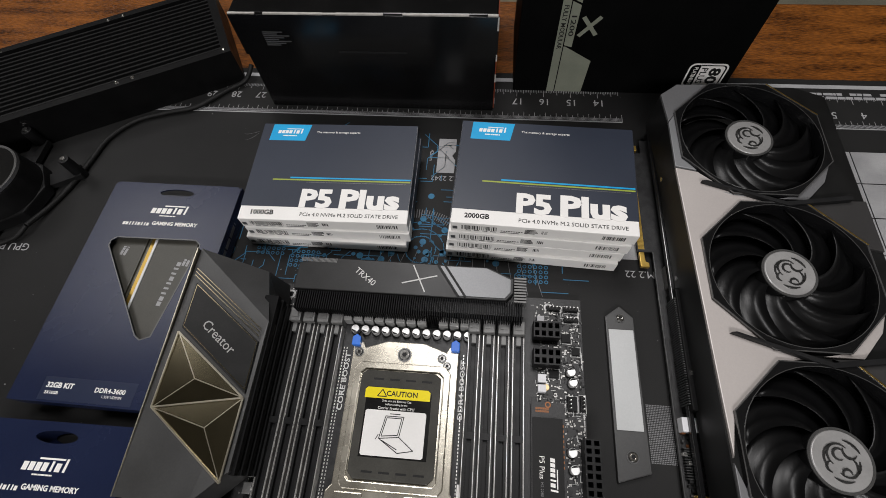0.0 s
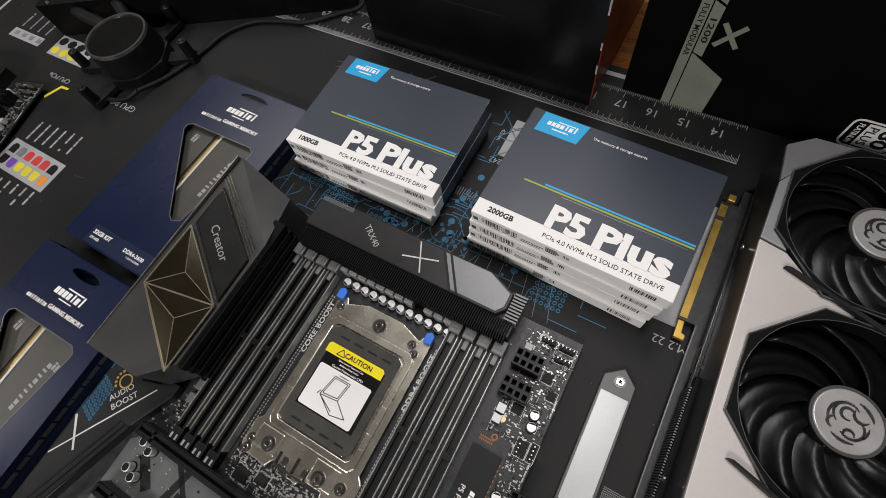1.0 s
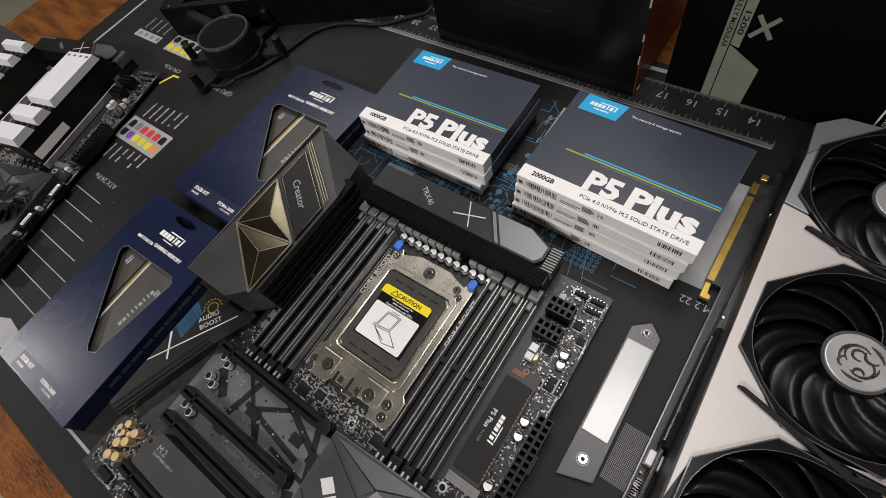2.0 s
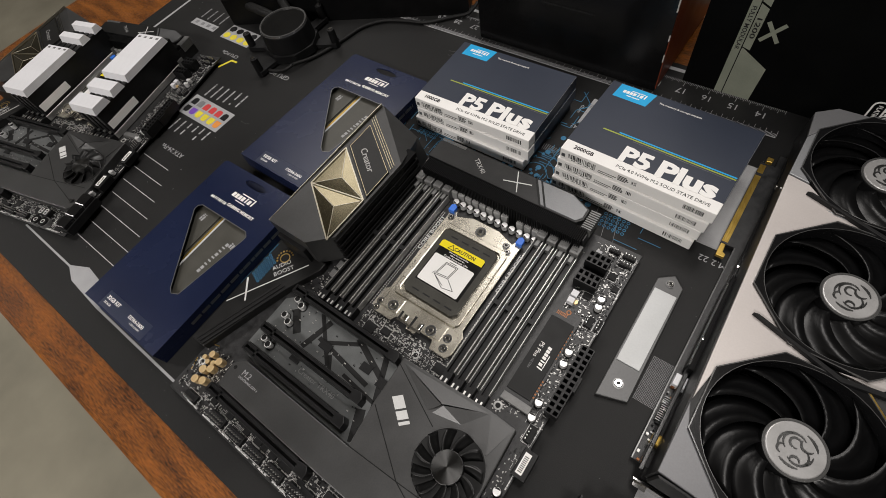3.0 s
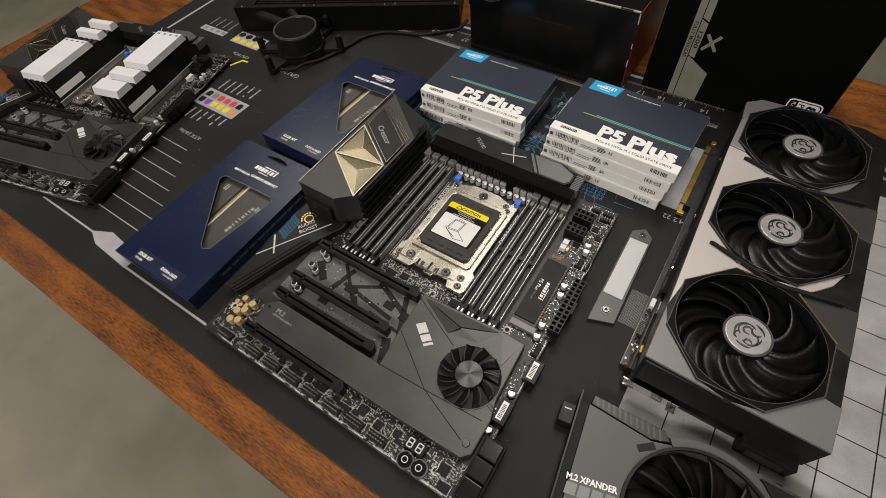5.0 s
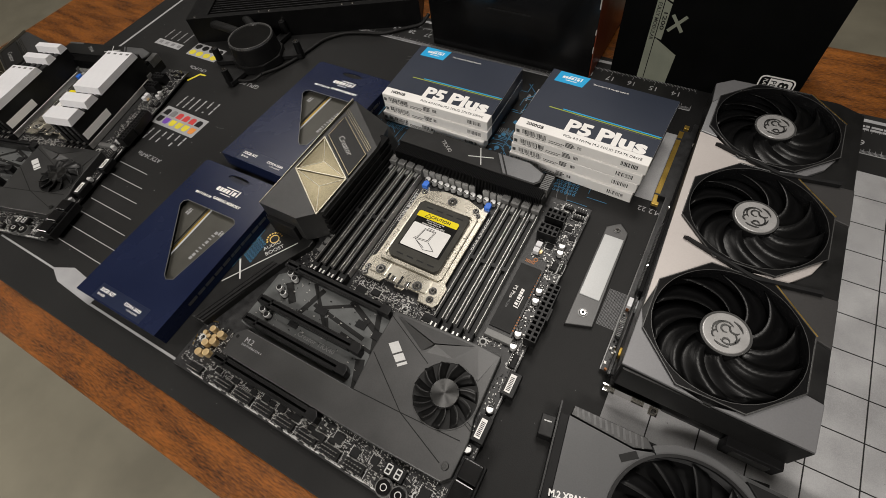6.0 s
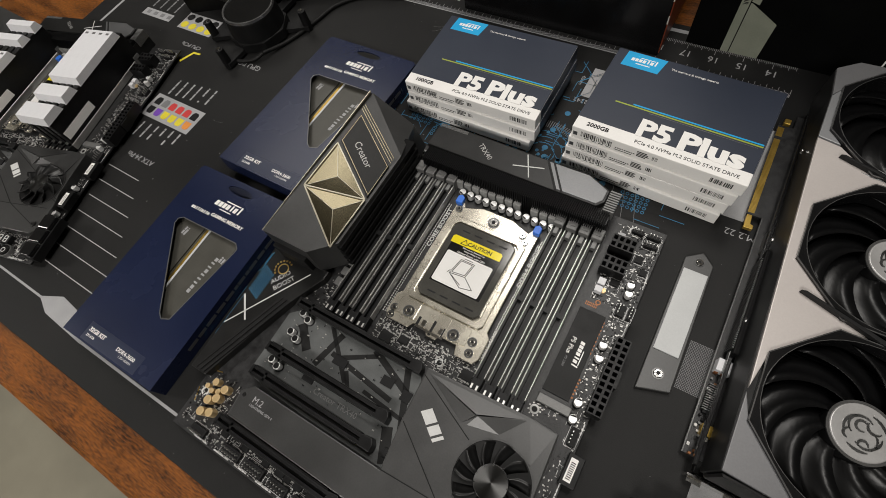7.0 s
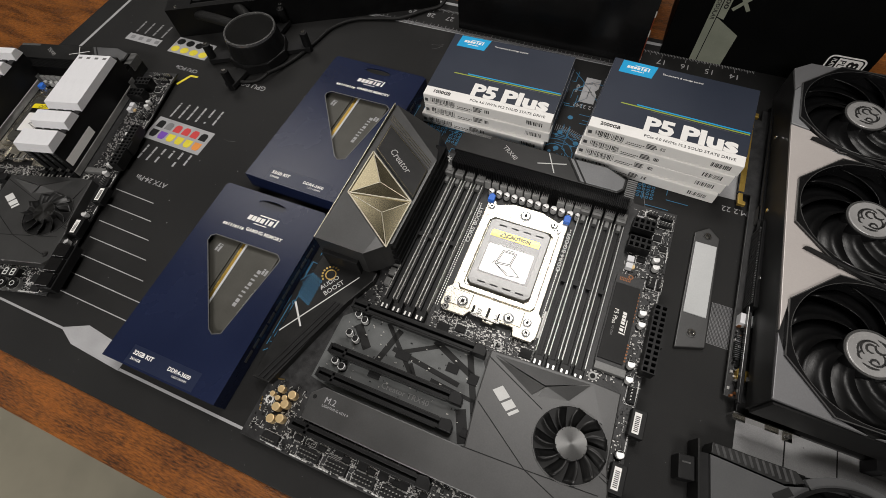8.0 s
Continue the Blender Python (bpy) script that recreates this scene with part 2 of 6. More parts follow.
def cyl(bm, cx, cy, z0, z1, r0, r1=None, n=20, bevel=0.0):
    return prism(bm, ring(cx, cy, r0, n), z0, z1, bevel, ring(cx, cy, r1 or r0, n))


def tube(bm, cx, cy, z0, z1, ri, ro, n=48, ro1=None, ri1=None):
    """A hollow ring."""
    ro1, ri1 = ro1 or ro, ri1 or ri
    rows = [[bm.verts.new((x, y, z)) for x, y in ring(cx, cy, r, n)] for r, z in ((ri, z0), (ro, z0), (ro1, z1), (ri1, z1))]
    for k in range(4):
        a, b = rows[k], rows[(k + 1) % 4]
        for i in range(n):
            bm.faces.new((a[i], a[(i + 1) % n], b[(i + 1) % n], b[i]))
    bmesh.ops.recalc_face_normals(bm, faces=bm.faces)
    return bm


def holed(bm, outer, holes, z0, z1):
    """A plate with the outline outer, pierced by holes."""
    edges = []
    for loop in [outer] + holes:
        vs = [bm.verts.new((x, y, z1)) for x, y in loop]
        edges += [bm.edges.new((vs[i], vs[(i + 1) % len(vs)])) for i in range(len(vs))]
    made = bmesh.ops.triangle_fill(bm, use_beauty=True, use_dissolve=False, edges=edges)["geom"]
    faces = [g for g in made if isinstance(g, bmesh.types.BMFace)]
    ext = bmesh.ops.extrude_face_region(bm, geom=faces)["geom"]
    for v in ext:
        if isinstance(v, bmesh.types.BMVert):
            v.co.z = z0
    bmesh.ops.recalc_face_normals(bm, faces=bm.faces)
    return bm


def strip(bm, x0, y0, x1, y1, w, z0, z1):
    """A straight flat strip from one point to another."""
    d = Vector((x1 - x0, y1 - y0))
    n = Vector((-d.y, d.x)).normalized() * (w / 2)
    return prism(bm, [(x0 - n.x, y0 - n.y), (x1 - n.x, y1 - n.y), (x1 + n.x, y1 + n.y), (x0 + n.x, y0 + n.y)], z0, z1)


def moved(bm, m):
    bmesh.ops.transform(bm, matrix=m, verts=bm.verts)
    return bm


def words(text, width=None, height=None, spread=1.0, bold=0.0):
    """A flat mesh of a line of writing, centred at its middle, of a given width or capital height in metres."""
    cu = bpy.data.curves.new("writing", "FONT")
    cu.body, cu.align_x, cu.align_y, cu.extrude, cu.offset, cu.space_character = text, "CENTER", "CENTER", 0.004, bold, spread
    cu.resolution_u = 2
    ob = bpy.data.objects.new("writing", cu)
    scene.collection.objects.link(ob)
    dg = bpy.context.evaluated_depsgraph_get()
    me = bpy.data.meshes.new_from_object(ob.evaluated_get(dg))
    bpy.data.objects.remove(ob)
    xs = [v.co.x for v in me.vertices]
    ys = [v.co.y for v in me.vertices]
    w, h = max(xs) - min(xs), max(ys) - min(ys)
    s = (width / w) if width else (height / h)
    sy = (height / h) if height else s
    cx, cy = (max(xs) + min(xs)) / 2, (max(ys) + min(ys)) / 2
    me.transform(Matrix.Diagonal((s, sy, 0.02, 1)) @ Matrix.Translation((-cx, -cy, 0)))
    return me


def write(text, x, y, z, mat, parent, width=None, height=None, rz=0.0, rx=0.0, ry=0.0, name="lettering", bold=0.0, spread=1.0):
    ob = put(name, words(text, width, height, spread, bold), mat, parent)
    ob.matrix_basis = pose(x, y, z + 0.0001, rx, ry, rz)
    return ob


def bars(bm, x, y, w, h, z, rows=1, seed=1, rz=0.0, gap=0.35, thick=0.0001, solid=0.72):
    """Unreadable writing: rows of short bars."""
    rnd = random.Random(seed)
    c, s = math.cos(radians(rz)), math.sin(radians(rz))
    rh = h / rows
    for r in range(rows):
        u = -w / 2
        yy = h / 2 - (r + 0.5) * rh
        while u < w / 2:
            lw = min(rh * rnd.uniform(0.5, 2.6), w / 2 - u)
            if rnd.random() < solid + 0.2 and lw > rh * 0.2:
                a, b = rh * (1 - gap) / 2, u + lw * 0.86
                pts = [(u, yy - a), (b, yy - a), (b, yy + a), (u, yy + a)]
                prism(bm, [(x + c * p - s * q, y + s * p + c * q) for p, q in pts], z, z + thick)
            u += lw
    return bm


def mark(bm, x, y, w, h, z, rz=0.0, slant=0.12, thick=0.00012, swoosh=True, tall=(0, 0, 0, 0, 1, 0, 2)):
    """A maker's mark as a row of plain slanted blocks with a thin bar over them."""
    c, s = math.cos(radians(rz)), math.sin(radians(rz))
    rows = []
    step = 1.0 / len(tall)
    for k, t in enumerate(tall):
        u, top = k * step, (0.62, 0.72, 0.92)[t]
        rows.append((u + step * (0.25 if t else 0.0), u + step * (0.62 if t else 0.80), 0.08, top))
    if swoosh:
        rows.append((0.30, 0.86, 0.80, 0.92))
    for a, b, lo, hi in rows:
        pts = [(w * (a - 0.5) + slant * h * lo, lo * h), (w * (b - 0.5) + slant * h * lo, lo * h), (w * (b - 0.5) + slant * h * hi, hi * h), (w * (a - 0.5) + slant * h * hi, hi * h)]
        prism(bm, [(x + c * p - s * (q - h / 2), y + s * p + c * (q - h / 2)) for p, q in pts], z, z + thick)
    return bm


def soften(bm, w=0.0004, deg=50):
    """Rounds the sharp edges of a mesh."""
    bm.normal_update()
    es = [e for e in bm.edges if len(e.link_faces) == 2 and e.calc_face_angle(0) > radians(deg)]
    bmesh.ops.bevel(bm, geom=es, offset=w, segments=2, affect="EDGES", profile=0.6, clamp_overlap=True)
    return bm


def barcode(bm, x0, x1, y, z0, z1, seed, ax="front"):
    """Upright thin bars on a face that looks along minus y."""
    rnd = random.Random(seed)
    u = x0
    while u < x1:
        w = rnd.choice((0.0003, 0.0005, 0.0009))
        box(bm, u, min(u + w, x1), y - 0.0001, y, z0, z1)
        u += w + rnd.choice((0.0004, 0.0006, 0.001))
    return bm


def screw(parent, x, y, z, r=0.003, mat="chrome", name="screw", h=0.0014):
    bm = cyl(B(), x, y, z, z + h, r, r * 0.85, 18)
    tube(bm, x, y, z + h, z + h + 0.0003, r * 0.45, r * 0.62, 14)
    # Dark ring outlines the head, putting its recess's shade into colour.
    if r > 0.0022 and mat == "chrome":
        put("screw_recess", cyl(B(), x, y, z + h, z + h + 0.0002, r * 0.42, n=6), "ink", parent)
        put("screw_dark_ring", tube(B(), x, y, z, z + 0.0005, r, r * 1.25, 20), "darksteel", parent)
    return put(name, bm, mat, parent)


# ---- room ----
room_floor = tagged(put("floor", box(B(), -3.2, 3.2, -2.6, 3.2, -0.80, -0.75), "floor"), "greenish grey sealed concrete floor with soft stains", "floor", kind="structure")
tagged(put("ceiling", box(B(), -3.2, 3.2, -2.6, 3.2, 1.85, 1.95), "ceil"), "plain off-white painted ceiling over the room", "ceiling", kind="structure")
for nm, e in (("wall_west", (-3.3, -3.2, -2.7, 3.3)), ("wall_east", (3.2, 3.3, -2.7, 3.3)), ("wall_south", (-3.2, 3.2, -2.7, -2.6)), ("wall_north", (-3.2, 3.2, 3.2, 3.3))):
    tagged(put(nm, box(B(), *e, -0.80, 1.95), "wall"), "plain grey painted wall closing the room", "wall", kind="structure")
# Each source gets a housing, the two added fill panels as well.
for lx, ly, sx, sy, watts in LAMPS:
    fx = thing("ceiling_light", "flat white light panel hung unseen under the ceiling", "lamp", pose(lx, ly, 1.81), "ceiling lights")
    put("housing", holed(B(), rect(-sx / 2 - 0.02, sx / 2 + 0.02, -sy / 2 - 0.02, sy / 2 + 0.02), [rect(-sx / 2, sx / 2, -sy / 2, sy / 2)], -0.012, 0.04), "ceil", fx)
    put("backing", box(B(), -sx / 2, sx / 2, -sy / 2, sy / 2, 0.02, 0.035), "lit", fx)

table = thing("table", "reddish brown stained wooden table with worn front edge", "table", pose(0, 0, -0.003))
TX0, TX1, TY0, TY1 = -0.69, 1.05, -0.061, 0.66
put("tabletop", box(B(), TX0, TX1, TY0, TY1, -0.030, 0, 0.004), "wood", table)
for x in (TX0 + 0.06, TX1 - 0.12):
    for y in (TY0 + 0.06, TY1 - 0.12):
        put("leg", box(B(), x, x + 0.06, y, y + 0.06, -0.747, -0.030, 0.004), "wood", table)
put("apron", box(B(), TX0 + 0.12, TX1 - 0.12, TY0 + 0.07, TY0 + 0.09, -0.10, -0.030), "wood", table)

# ---- printed work mat ----
mat = thing("work_mat", "black rubber electronics work mat with grey and blue printing", "mat", pose(0, 0, -0.003))
MX0, MX1, MY0, MY1 = -0.505, 0.66, -0.0235, 0.546
put("sheet", prism(B(), rect(MX0, MX1, MY0, MY1), 0, 0.003, 0.001), "mat", mat)
ZP = 0.0030


def on_mat(name, bm, m, label=""):
    return put(name, bm, m, mat, label)


# ruler strip, numbered from the right
bm = B()
for i in range(-2, 470):
    x = 0.272 + 15 * 0.0254 - i * 0.0254 / 16
    if MX0 + 0.02 < x < MX1 - 0.02 and not 0.318 < x < 0.47:
        l = 0.0085 if i % 16 == 0 else (0.006 if i % 8 == 0 else (0.0045 if i % 4 == 0 else 0.003))
        box(bm, x - 0.0002, x + 0.0002, 0.5235 - l, 0.5235, ZP, ZP + 0.0002)
for i in range(0, 1200):
    x = 0.648 - i * 0.001
    if x > MX0 + 0.02 and not 0.318 < x < 0.47:
        l = 0.008 if i % 10 == 0 else (0.0058 if i % 5 == 0 else 0.0036)
        box(bm, x - 0.00017, x + 0.00017, 0.487, 0.487 + l, ZP, ZP + 0.0002)
box(bm, MX0 + 0.02, 0.318, 0.4855, 0.4865, ZP, ZP + 0.0002)
box(bm, 0.47, 0.648, 0.4855, 0.4865, ZP, ZP + 0.0002)
box(bm, MX0 + 0.02, MX1 - 0.02, 0.534, 0.5385, ZP, ZP + 0.0002)
box(bm, MX0 + 0.030, MX0 + 0.034, 0.20, 0.534, ZP, ZP + 0.0002)
on_mat("ruler_scale", bm, "print")["kind"] = "stuff"
for n in [*range(1, 9), *range(14, 34)]:
    x = 0.272 - (n - 15) * 0.0254
    if MX0 + 0.03 < x < MX1 - 0.03:
        dx, dy = (-0.020, -0.007) if n < 9 else (0, 0)
        write(str(n), x + dx, 0.5085 + dy, ZP, "print", mat, height=0.0075, rz=180)
bm = B()
bars(bm, 0.52, 0.553 - 0.028, 0.22, 0.009, ZP, 2, 4, 180)
on_mat("small_print", bm, "print")["kind"] = "stuff"

# halftone tile field with dark joints
for ix in range(10):
    for iy in range(12):
        x0, y0 = 0.340 + ix * 0.0335, 0.461 - (iy + 1) * 0.0335
        x1, y1 = x0 + 0.0325, y0 + 0.0325
        if x1 > MX1 - 0.01 or y0 < -0.02 or (y0 > 0.17 and x0 < 0.36):
            continue
        if y0 < 0.12 and x0 < 0.60 and not (y0 < 0.035 and x0 < 0.345):
            continue
        on_mat("tile_print", box(B(), x0, x1, y0, y1, ZP, ZP + 0.0002), "tile")
on_mat("corner_print", prism(B(), [(0.272, -0.02), (0.40, -0.02), (0.40, 0.005), (0.290, 0.012), (0.284, 0.004), (0.276, 0.002)], ZP, ZP + 0.0002), "tile")
write("large dot", 0.401, 0.127, ZP, "print", mat, width=0.028, rz=180)

# connector diagrams
bm = B()
for k in range(7):
    y = 0.0400 + k * 0.0186
    strip(bm, -0.235 - k * 0.005, y + 0.0006, -0.141 - k * 0.0122, y - 0.0006, 0.0009, ZP, ZP + 0.0002)
on_mat("rule_lines", bm, "print")
on_mat("border_line", box(B(), -0.1300, 0.0100, 0.0018, 0.0040, ZP, ZP + 0.0002), "print")
on_mat("arrow_print", prism(B(), [(-0.305, 0.0125), (-0.204, 0.0120), (-0.187, 0.0045), (-0.1305, 0.0015), (-0.1305, 0.0090), (-0.145, 0.0200), (-0.183, 0.0240), (-0.205, 0.0140), (-0.305, 0.0145)], ZP, ZP + 0.0002), "print")
PC = pose(-0.2475, 0.2355, 0, 0, 0, -1)
on_mat("connector_print", moved(box(B(), -0.039, 0.039, -0.0160, 0.0160, ZP, ZP + 0.0002), PC), "print")
cols = ["dull", "printdim", "redp", "redp", "redp", "dull"], ["dull", "purplep", "yellowp", "yellowp", "yellowp", "orangep"]
def pin_shape(x, y, up):
    """A square pin opening with two cut corners."""
    a, c = 0.0046, 0.0020
    pts = [(-a, -a), (a, -a), (a, a - c), (a - c, a + 0.0008), (c - a, a + 0.0008), (-a, a - c)]
    return [(x + p, y + up * q) for p, q in (pts if up > 0 else pts[::-1])]


for r in range(2):
    for k in range(6):
        bm = moved(prism(B(), pin_shape(-0.0300 + k * 0.0120, 0.0064 - r * 0.0128, 1 if r == 0 else -1), ZP + 0.0002, ZP + 0.0004), PC)
        on_mat("pin_print", bm, cols[r][k])
bm = B()
for k in range(6):
    bars(bm, -0.275 + k * 0.0112, 0.2665 + k * 0.001, 0.022, 0.0036, ZP, 1, 10 + k, 90)
    bars(bm, -0.271 + k * 0.0112, 0.2035 + k * 0.0008, 0.020, 0.0036, ZP, 1, 20 + k, 90)
on_mat("small_print", bm, "print")["kind"] = "stuff"
write("ATX 24-Pin", -0.235, 0.173, ZP, "print", mat, width=0.040, rz=180)
on_mat("connector_print", box(B(), -0.352, -0.294, 0.3465, 0.3740, ZP, ZP + 0.0002), "print")
for k in range(4):
    for r in range(2):
        on_mat("pin_print", prism(B(), ring(-0.3445 + k * 0.0143, 0.3537 + r * 0.0130, 0.0060, 8, 0.39, 0.0054), ZP + 0.0002, ZP + 0.0004), "yellowp" if r == 0 else "dull")
write("CPU PCIe", -0.306, 0.3265, ZP, "print", mat, width=0.032, rz=180)
on_mat("connector_print", box(B(), -0.424, -0.371, 0.3490, 0.3610, ZP, ZP + 0.0002), "print")
bm = B()
for k in range(4):
    bars(bm, -0.418 + k * 0.014, 0.376, 0.022, 0.004, ZP, 1, 40 + k, 90)
    box(bm, -0.418 + k * 0.013, -0.412 + k * 0.013, 0.3525, 0.3580, ZP + 0.0002, ZP + 0.0004)
on_mat("small_print", bm, "printdim")["kind"] = "stuff"
write("GPU PCIe", -0.212, 0.328, ZP, "print", mat, width=0.040, rz=180)
on_mat("corner_print", prism(B(), [(-0.303, 0.302), (-0.2945, 0.320), (-0.283, 0.3205), (-0.2835, 0.318), (-0.2925, 0.3172), (-0.3000, 0.3005)], ZP, ZP + 0.0002), "yellowp")

# dust, lint and pale scuffs; pale dots for a sheen by the plate
rnd = random.Random(77)
bm = B()
for k in range(520):
    x, y = rnd.uniform(MX0 + 0.01, MX1 - 0.01), rnd.uniform(MY0 + 0.003, MY1 - 0.01)
    r, a0 = rnd.choice((0.00018, 0.00025, 0.0003, 0.0006)), rnd.uniform(0, 3)
    prism(bm, [(x + r * rnd.uniform(0.5, 1.6) * math.cos(a0 + q), y + r * rnd.uniform(0.5, 1.6) * math.sin(a0 + q)) for q in (0, 1.6, 3.1, 4.7)], ZP + 0.0002, ZP + 0.0003)
for k in range(9):
    x, y, a = rnd.uniform(-0.30, -0.02), rnd.uniform(0.20, 0.47), rnd.uniform(-0.9, 0.6)
    for j in range(4):
        l = rnd.uniform(0.002, 0.005)
        strip(bm, x, y, x + l * math.cos(a), y + l * math.sin(a), 0.00016, ZP + 0.0002, ZP + 0.00026)
        x, y, a = x + l * math.cos(a), y + l * math.sin(a), a + 0.16
on_mat("dust", bm, "printdim")["kind"] = "stuff"
# Grid of dim grey dots paints the glossy sheen into the mat's colour.
bm = B()
for k in range(34):
    for j in range(16):
        box(bm, 0.3118 + j * 0.00105, 0.3125 + j * 0.00105, 0.1985 + k * 0.0011, 0.1992 + k * 0.0011, ZP, ZP + 0.0002)
on_mat("sheen_dots", bm, "printdim")["kind"] = "stuff"

# blue circuit artwork under the boxes
rnd = random.Random(5)
bm = B()
for k in range(330):
    x, y = rnd.uniform(-0.075, 0.26), rnd.uniform(0.30, 0.455)
    if k > 270:
        x, y = rnd.uniform(-0.03, 0.03), rnd.uniform(0.06, 0.16)
    if y > 0.365 and x < 0.02:
        continue
    for _ in range(rnd.randint(1, 3)):
        a = rnd.choice((0, 0, 90, 90, 45, 135))
        l = rnd.uniform(0.004, 0.02)
        x2, y2 = x + l * math.cos(radians(a)), y + l * math.sin(radians(a))
        strip(bm, x, y, x2, y2, 0.0006, ZP, ZP + 0.0002)
        x, y = x2, y2
for k in range(90):
    x, y = rnd.gauss(0.135, 0.03), rnd.gauss(0.345, 0.02)
    cyl(bm, x, y, ZP, ZP + 0.0002, rnd.choice((0.0011, 0.0017, 0.0028)), n=12)
for r in (0.012, 0.019, 0.026, 0.033):
    for k in range(46):
        a = 2 * math.pi * k / 46
        if rnd.random() < 0.6:
            x, y = 0.145 + r * math.cos(a), 0.345 + r * math.sin(a)
            strip(bm, x, y, x - 0.0042 * math.sin(a), y + 0.0042 * math.cos(a), 0.0006, ZP, ZP + 0.0002)
for gx, gy in ((0.01, 0.335), (0.04, 0.325), (0.085, 0.318), (0.225, 0.322), (0.005, 0.11), (-0.02, 0.12)):
    for i in range(6):
        for j in range(4):
            tube(bm, gx + i * 0.0042, gy + j * 0.0042, ZP, ZP + 0.0002, 0.0010, 0.0016, 8)
on_mat("circuit_print", bm, "bluep")["kind"] = "stuff"
bm = B()
for k in range(26):
    a = radians(96 - k * 2.2)
    strip(bm, 0.14 + 0.05 * math.cos(a), 0.325 + 0.05 * math.sin(a), 0.14 + 0.058 * math.cos(a), 0.325 + 0.058 * math.sin(a), 0.0006, ZP, ZP + 0.0002)
for k in range(14):
    strip(bm, 0.10 + k * 0.011, 0.31, 0.116 + k * 0.009, 0.345, 0.0004, ZP, ZP + 0.0002)
on_mat("dial_print", bm, "printdim")["kind"] = "stuff"
on_mat("slot_print", prism(B(), [(0.151, 0.422), (0.167, 0.422), (0.167, 0.436), (0.164, 0.441), (0.167, 0.446), (0.167, 0.460), (0.151, 0.460)], ZP, ZP + 0.0002), "print")
write("M.2 2242", 0.160, 0.416, ZP, "print", mat, width=0.026, rz=180)
write("42mm", 0.1455, 0.441, ZP, "print", mat, width=0.012, rz=270)
on_mat("slot_print", box(B(), 0.300, 0.3175, 0.3455, 0.4440, ZP, ZP + 0.0002), "tile")
write("M.2 22", 0.318, 0.333, ZP, "print", mat, width=0.022, rz=180)

# ---- motherboard ----
board = thing("motherboard", "black motherboard with capped empty processor socket lying on the mat", "motherboard", pose(0, 0, 0), "motherboards")
BT = 0.0073
put("circuit_board", box(B(), 0, 0.270, 0, 0.306, 0.0055, BT, 0.0003), "pcb", board)
put("backplate", box(B(), 0.006, 0.262, 0.006, 0.298, 0.0, 0.0055), "dull", board)

# memory slots
SLOTS = [0.062 + 0.0104 * i for i in range(4)] + [0.1925 + 0.0104 * i for i in range(4)]
sbm = B()
box(sbm, -0.0035, -0.0016, 0.137, 0.275, BT, 0.0158)
box(sbm, 0.0016, 0.0035, 0.137, 0.275, BT, 0.0158)
box(sbm, -0.0016, 0.0016, 0.137, 0.275, BT, 0.0120)
box(sbm, -0.0036, 0.0036, 0.203, 0.207, BT, 0.0162)
rbm = B()
box(rbm, 0.00375, 0.00410, 0.139, 0.272, BT + 0.001, 0.0159)
prism(rbm, rect(0.00310, 0.00425, 0.139, 0.272), 0.0159, 0.0165, 0, rect(0.00355, 0.00380, 0.139, 0.272))
lbm = prism(B(), rect(-0.0042, 0.0042, 0.2725, 0.2825), BT, 0.0205, 0.0008)
box(lbm, -0.0015, 0.0015, 0.266, 0.2725, BT, 0.0165)
box(lbm, -0.0026, 0.0026, 0.2755, 0.2795, 0.0205, 0.0211)
ebm = prism(B(), rect(-0.0040, 0.0040, 0.1285, 0.137), BT, 0.0165, 0.0006)
box(ebm, -0.0030, 0.0030, 0.1265, 0.1285, BT, 0.0135)
protos = {}
for key, b in (("body", sbm), ("rail", rbm), ("latch", lbm), ("end_clip", ebm)):
    me = bpy.data.meshes.new(key)
    b.normal_update()
    b.to_mesh(me)
    b.free()
    me.materials.append(M[{"body": "plastic", "rail": "rail", "latch": "choke", "end_clip": "plastic"}[key]])
    protos[key] = me
for k, x in enumerate(SLOTS):
    slot = put("memory_slot", protos["body"], None, board, "empty black memory slot with steel rails")
    slot.location = (x, 0, 0)
    put("steel_rail", protos["rail"], None, slot)
    put("steel_rail", protos["rail"], None, slot).scale = (-1, 1, 1)
    put("latch", protos["latch"], None, slot)
    put("end_clip", protos["end_clip"], None, slot)
    for dx in (-0.0027, 0.0013):
        put("clip_tip", box(B(), dx, dx + 0.0014, 0.1290, 0.1325, 0.0165, 0.0169), "rail", slot)

# processor socket
sock = put("processor_socket", soften(holed(B(), [(0.1040, 0.150), (0.1080, 0.146), (0.126, 0.146), (0.129, 0.151), (0.140, 0.151), (0.142, 0.147), (0.150, 0.147), (0.152, 0.151), (0.166, 0.151), (0.168, 0.144), (0.183, 0.144), (0.186, 0.149), (0.186, 0.166), (0.1825, 0.170), (0.1825, 0.262), (0.176, 0.262), (0.174, 0.258), (0.158, 0.2635), (0.131, 0.2635), (0.116, 0.258), (0.114, 0.262), (0.1075, 0.262), (0.1075, 0.170), (0.1040, 0.166)], [rect(0.119, 0.169, 0.176, 0.240)], 0.0108, 0.0130), 0.0006), "steel", board, "brushed steel processor socket frame")
sock.location.z = 0.0012
put("socket_base", box(B(), 0.110, 0.180, 0.155, 0.255, BT - 0.0012, 0.0108), "plastic", sock)
